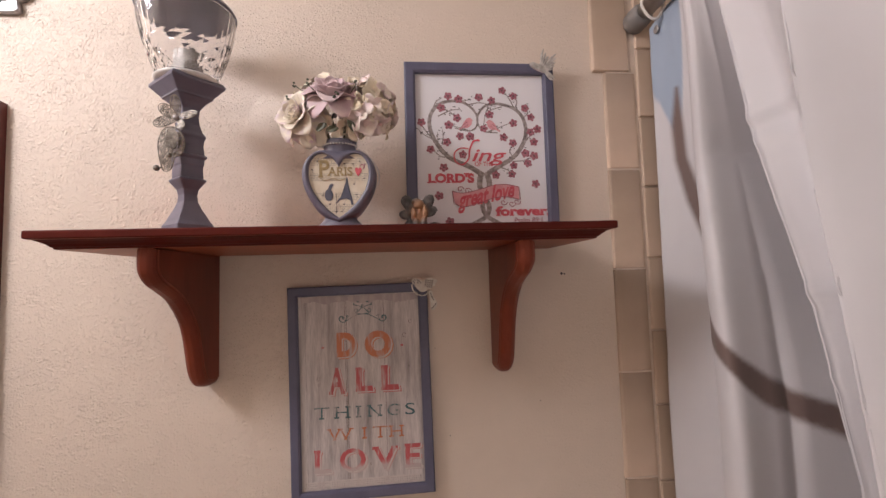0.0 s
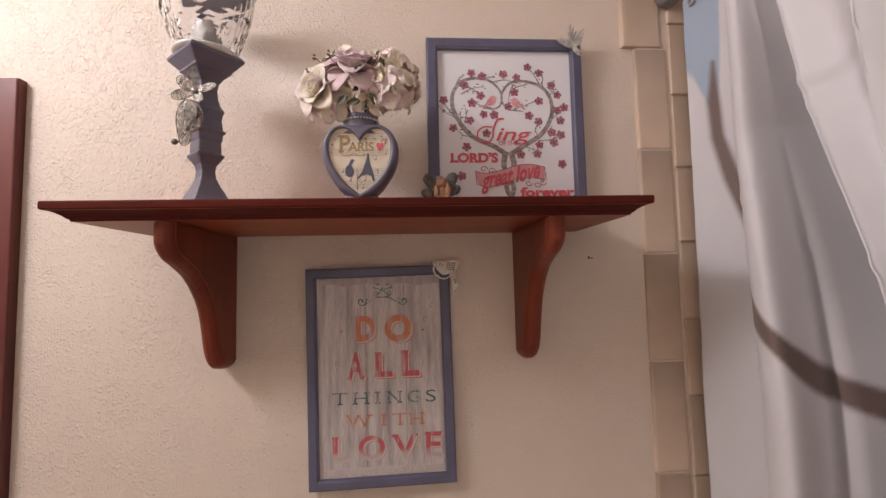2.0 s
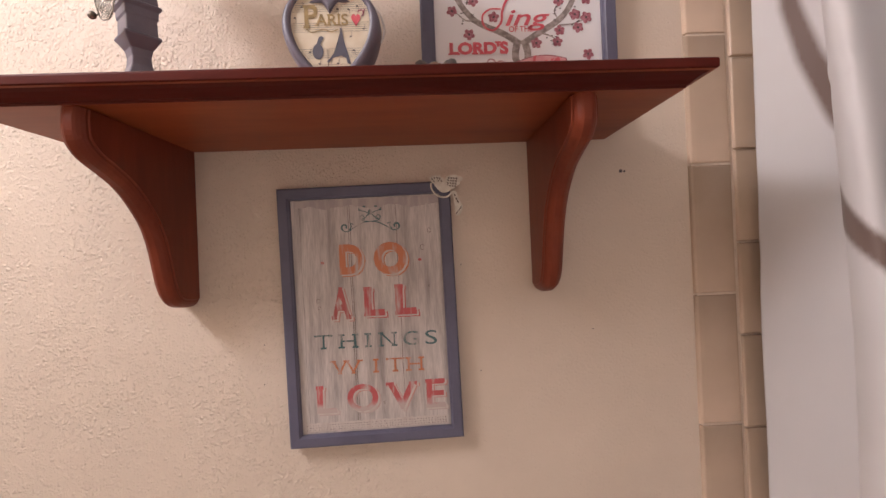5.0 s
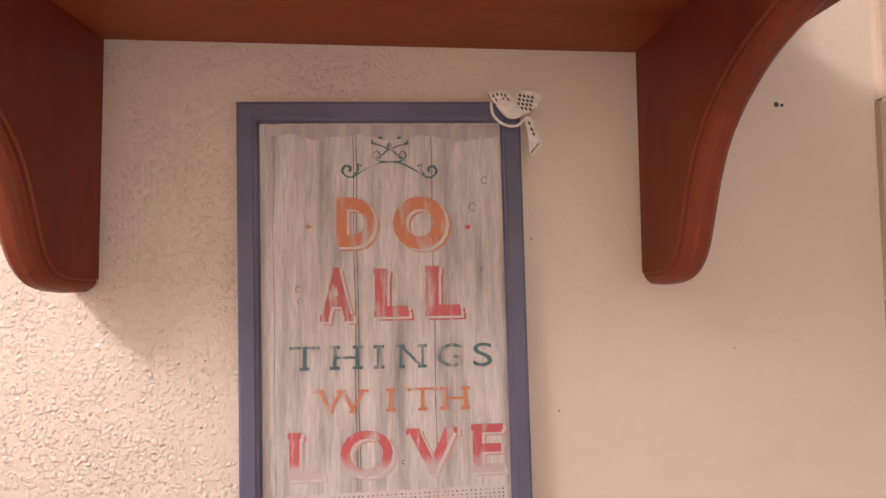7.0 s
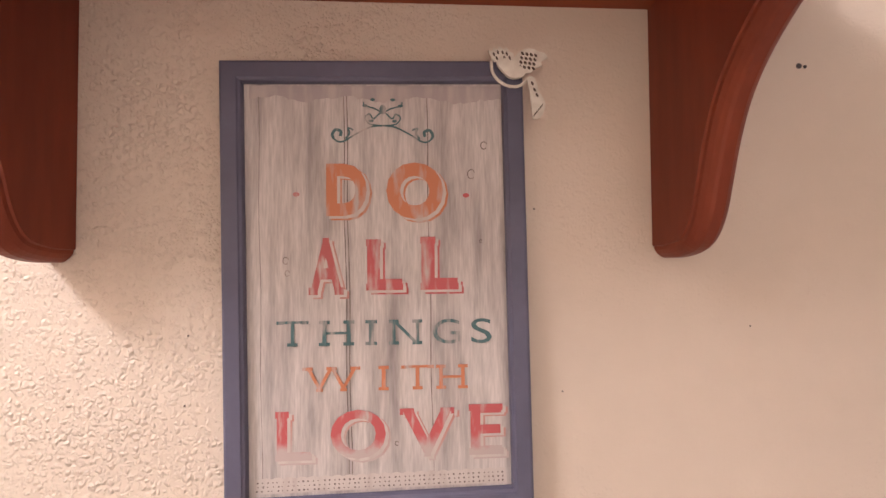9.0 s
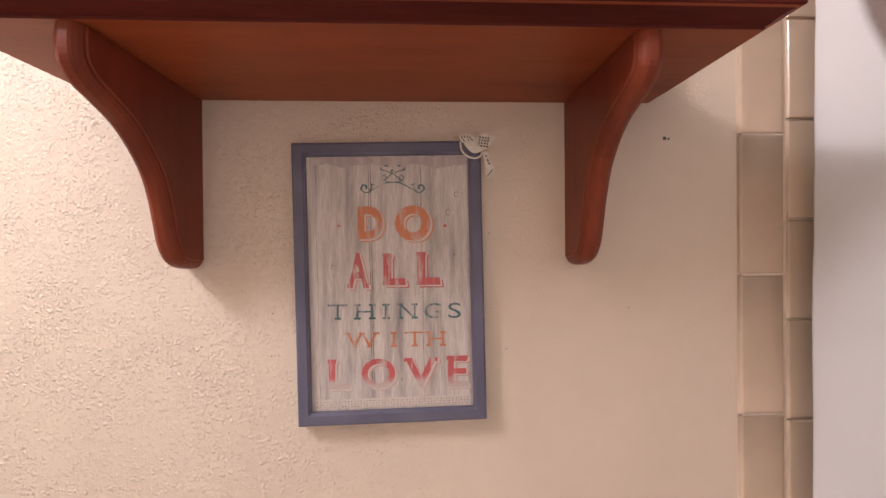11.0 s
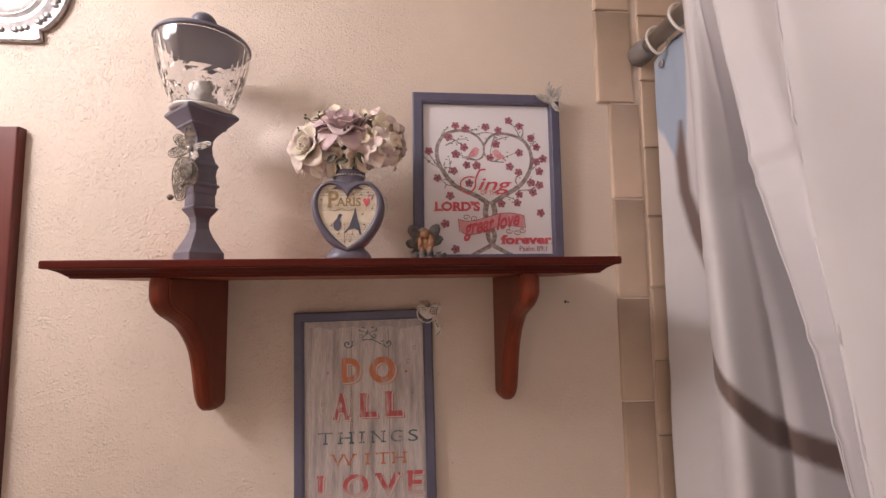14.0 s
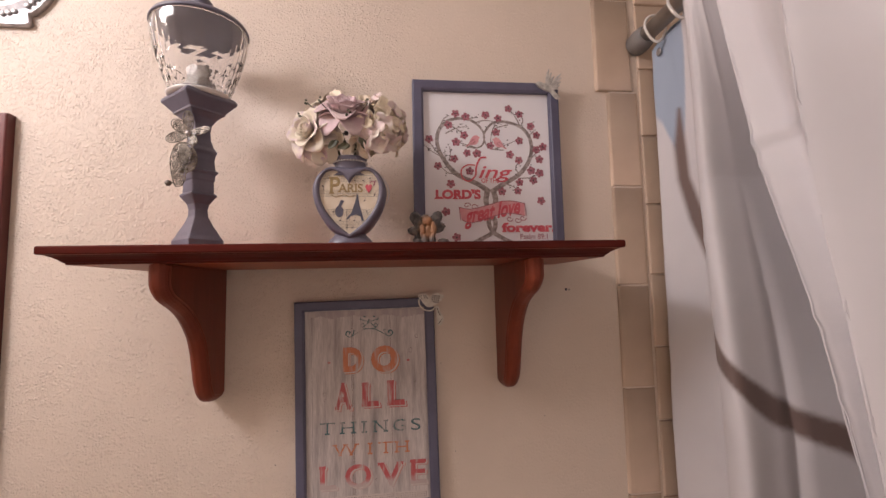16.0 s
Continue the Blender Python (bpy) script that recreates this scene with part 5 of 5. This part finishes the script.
BLUE_LINE = [(0.0, 1.805), (0.35, 1.79), (0.8, 1.735), (1.1, 1.765), (1.5, 1.85), (1.9, 1.94), (3.0, 1.99)]
BROWN_LINE = [(1.0, 1.80), (0.88, 1.750), (0.88, 1.70), (1.15, 1.64), (1.65, 1.57), (2.4, 1.515), (3.05, 1.480), (3.6, 1.458), (4.4, 1.432), (5.1, 1.402), (6.0, 1.374), (7.0, 1.325), (8.0, 1.275)]
BROWN_WIDE = [0.002, 0.006, 0.006, 0.007, 0.009, 0.010, 0.010, 0.0095, 0.0095, 0.010, 0.011, 0.011, 0.011]


# old packing creases: from column, to column, height, slope, depth
CREASES = [(9.1, 12.7, 1.690, 0.006, 0.0035), (9.1, 12.5, 1.665, 0.002, 0.0018), (9.2, 12.8, 1.520, 0.0015, 0.0030), (9.2, 12.8, 1.455, -0.003, 0.0020),
           (4.4, 7.6, 1.545, 0.001, 0.0016), (14.0, 16.0, 1.600, 0.004, 0.0015), (14.0, 16.0, 1.44, -0.004, 0.0020), (2.9, 4.2, 1.60, 0.01, 0.0015)]


def build_curtain():
    curtain = thing("shower_curtain", (0.43, -0.4, 0.25), "white shower curtain with brown printed stripe, hanging in folds", "shower curtain")
    per, zs = 16, np.r_[np.linspace(1.95, 1.25, 141), np.linspace(1.22, 0.25, 25)]
    rng = random.Random(9)
    verts, prints, faces = [], [], []
    cols = (len(LINES) - 1) * per + 1
    for z in zs:
        row = smooth_line([at_height(line, z) for line in LINES], per)
        # the fold breaks sharply behind the crease
        for k in range(1, 6):
            fade = math.sin(math.pi * k / 6)
            row[5 * per + k] = row[5 * per + k].lerp(at_height(STEP, z), 0.6 * fade)
        for i, p in enumerate(row):
            s = i / per
            top = 1.908 + 0.012 * math.sin(min(s, 2.2) * 1.2) if s < 2.6 else 1.947 + 0.004 * math.sin(s * 2)
            q = Vector(p)
            q.x += 0.0016 * noise.noise(Vector((s * 0.9, z * 7, 1))) + 0.0009 * noise.noise(Vector((s * 3, z * 22, 4)))
            q.z = min(z, top)
            for s0, s1, zc, tilt, deep in CREASES:
                if s0 - 0.4 < s < s1 + 0.4:
                    fade = min(1.0, max(0.0, (s - s0 + 0.4) / 0.4)) * min(1.0, max(0.0, (s1 + 0.4 - s) / 0.4))
                    u = (z - zc - tilt * (s - s0)) / 0.007
                    q.x -= 0.75 * deep * fade * (math.exp(-u * u) - 0.7 * math.exp(-((u + 1.8) ** 2)))
            verts.append(q)
            blue_edge = np.interp(s, [a for a, _ in BLUE_LINE], [b for _, b in BLUE_LINE])
            blue = max(0.0, min(1.0, (z - blue_edge) / 0.012 + 0.5)) if s < 3 else 0.0
            gap, where = polyline_gap(s * 0.03, z, [(a * 0.03, b) for a, b in BROWN_LINE])
            half = np.interp(where, range(len(BROWN_WIDE)), BROWN_WIDE)
            brown = max(0.0, min(1.0, (half - gap) / 0.005 + 0.5)) if s < 8.0 else 0.0
            prints.append((blue, brown))
    for r in range(len(zs) - 1):
        for c in range(cols - 1):
            a = r * cols + c
            faces.append((a, a + 1, a + cols + 1, a + cols))
    mesh = bpy.data.meshes.new("cloth")
    mesh.from_pydata([tuple(v) for v in verts], [], faces)
    mesh.materials.append(CLOTH)
    for k, name in enumerate(("print_blue", "print_brown")):
        layer = mesh.attributes.new(name, "FLOAT", "POINT")
        layer.data.foreach_set("value", [p[k] for p in prints])
    for f in mesh.polygons:
        f.use_smooth = True
    ob = new("cloth", mesh)
    ob.parent = curtain
    ob.matrix_parent_inverse = curtain.matrix_world.inverted()
    thicken(ob, 0.0007)
    eye = turned([(0, 0.0030), (0.001, 0.0060), (0.0018, 0.0058), (0.0020, 0.0035)], 0, 0, 20)
    eye.transform(Matrix.Translation((0.4455, -0.052, 1.897)) @ pose(0, 0, 0, 0, -90, 0))
    part("eyelet", eye, SILVER, curtain, "small metal eyelet", True)


build_curtain()


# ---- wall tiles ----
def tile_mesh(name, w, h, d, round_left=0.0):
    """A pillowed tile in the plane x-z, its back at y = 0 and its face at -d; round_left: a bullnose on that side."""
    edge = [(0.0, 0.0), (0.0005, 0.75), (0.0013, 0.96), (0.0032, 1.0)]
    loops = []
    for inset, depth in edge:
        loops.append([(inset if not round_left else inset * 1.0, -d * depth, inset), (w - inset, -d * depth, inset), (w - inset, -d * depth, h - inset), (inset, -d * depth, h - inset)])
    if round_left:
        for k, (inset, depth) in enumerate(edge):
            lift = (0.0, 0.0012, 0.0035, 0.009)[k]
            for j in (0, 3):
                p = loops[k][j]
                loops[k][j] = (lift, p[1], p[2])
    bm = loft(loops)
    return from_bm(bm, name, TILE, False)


def build_tiles():
    bed = part("tile_surround", box(0.3875, 1.25, -0.0032, 0, 0.3, 2.42), GROUT)
    tagged(bed, "tan glazed tile surround with pale grout behind the curtain", "tile wall", kind="structure")

    def lay(mesh, x, z, tilt=0.0, y=-0.0015):
        ob = new("tile", mesh)
        ob.parent = bed
        ob.matrix_basis = pose(x, y, z, tilt, 0, 0)
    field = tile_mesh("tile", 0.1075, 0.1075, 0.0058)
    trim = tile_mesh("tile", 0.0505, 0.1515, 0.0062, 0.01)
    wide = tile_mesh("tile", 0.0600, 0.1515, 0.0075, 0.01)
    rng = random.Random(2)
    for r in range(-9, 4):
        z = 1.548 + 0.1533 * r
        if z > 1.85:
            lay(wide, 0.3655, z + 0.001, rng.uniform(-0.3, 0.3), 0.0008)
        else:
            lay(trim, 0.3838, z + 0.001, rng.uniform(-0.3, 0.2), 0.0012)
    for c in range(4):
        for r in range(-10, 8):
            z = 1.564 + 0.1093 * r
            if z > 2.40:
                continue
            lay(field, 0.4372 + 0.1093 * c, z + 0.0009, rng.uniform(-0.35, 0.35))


build_tiles()
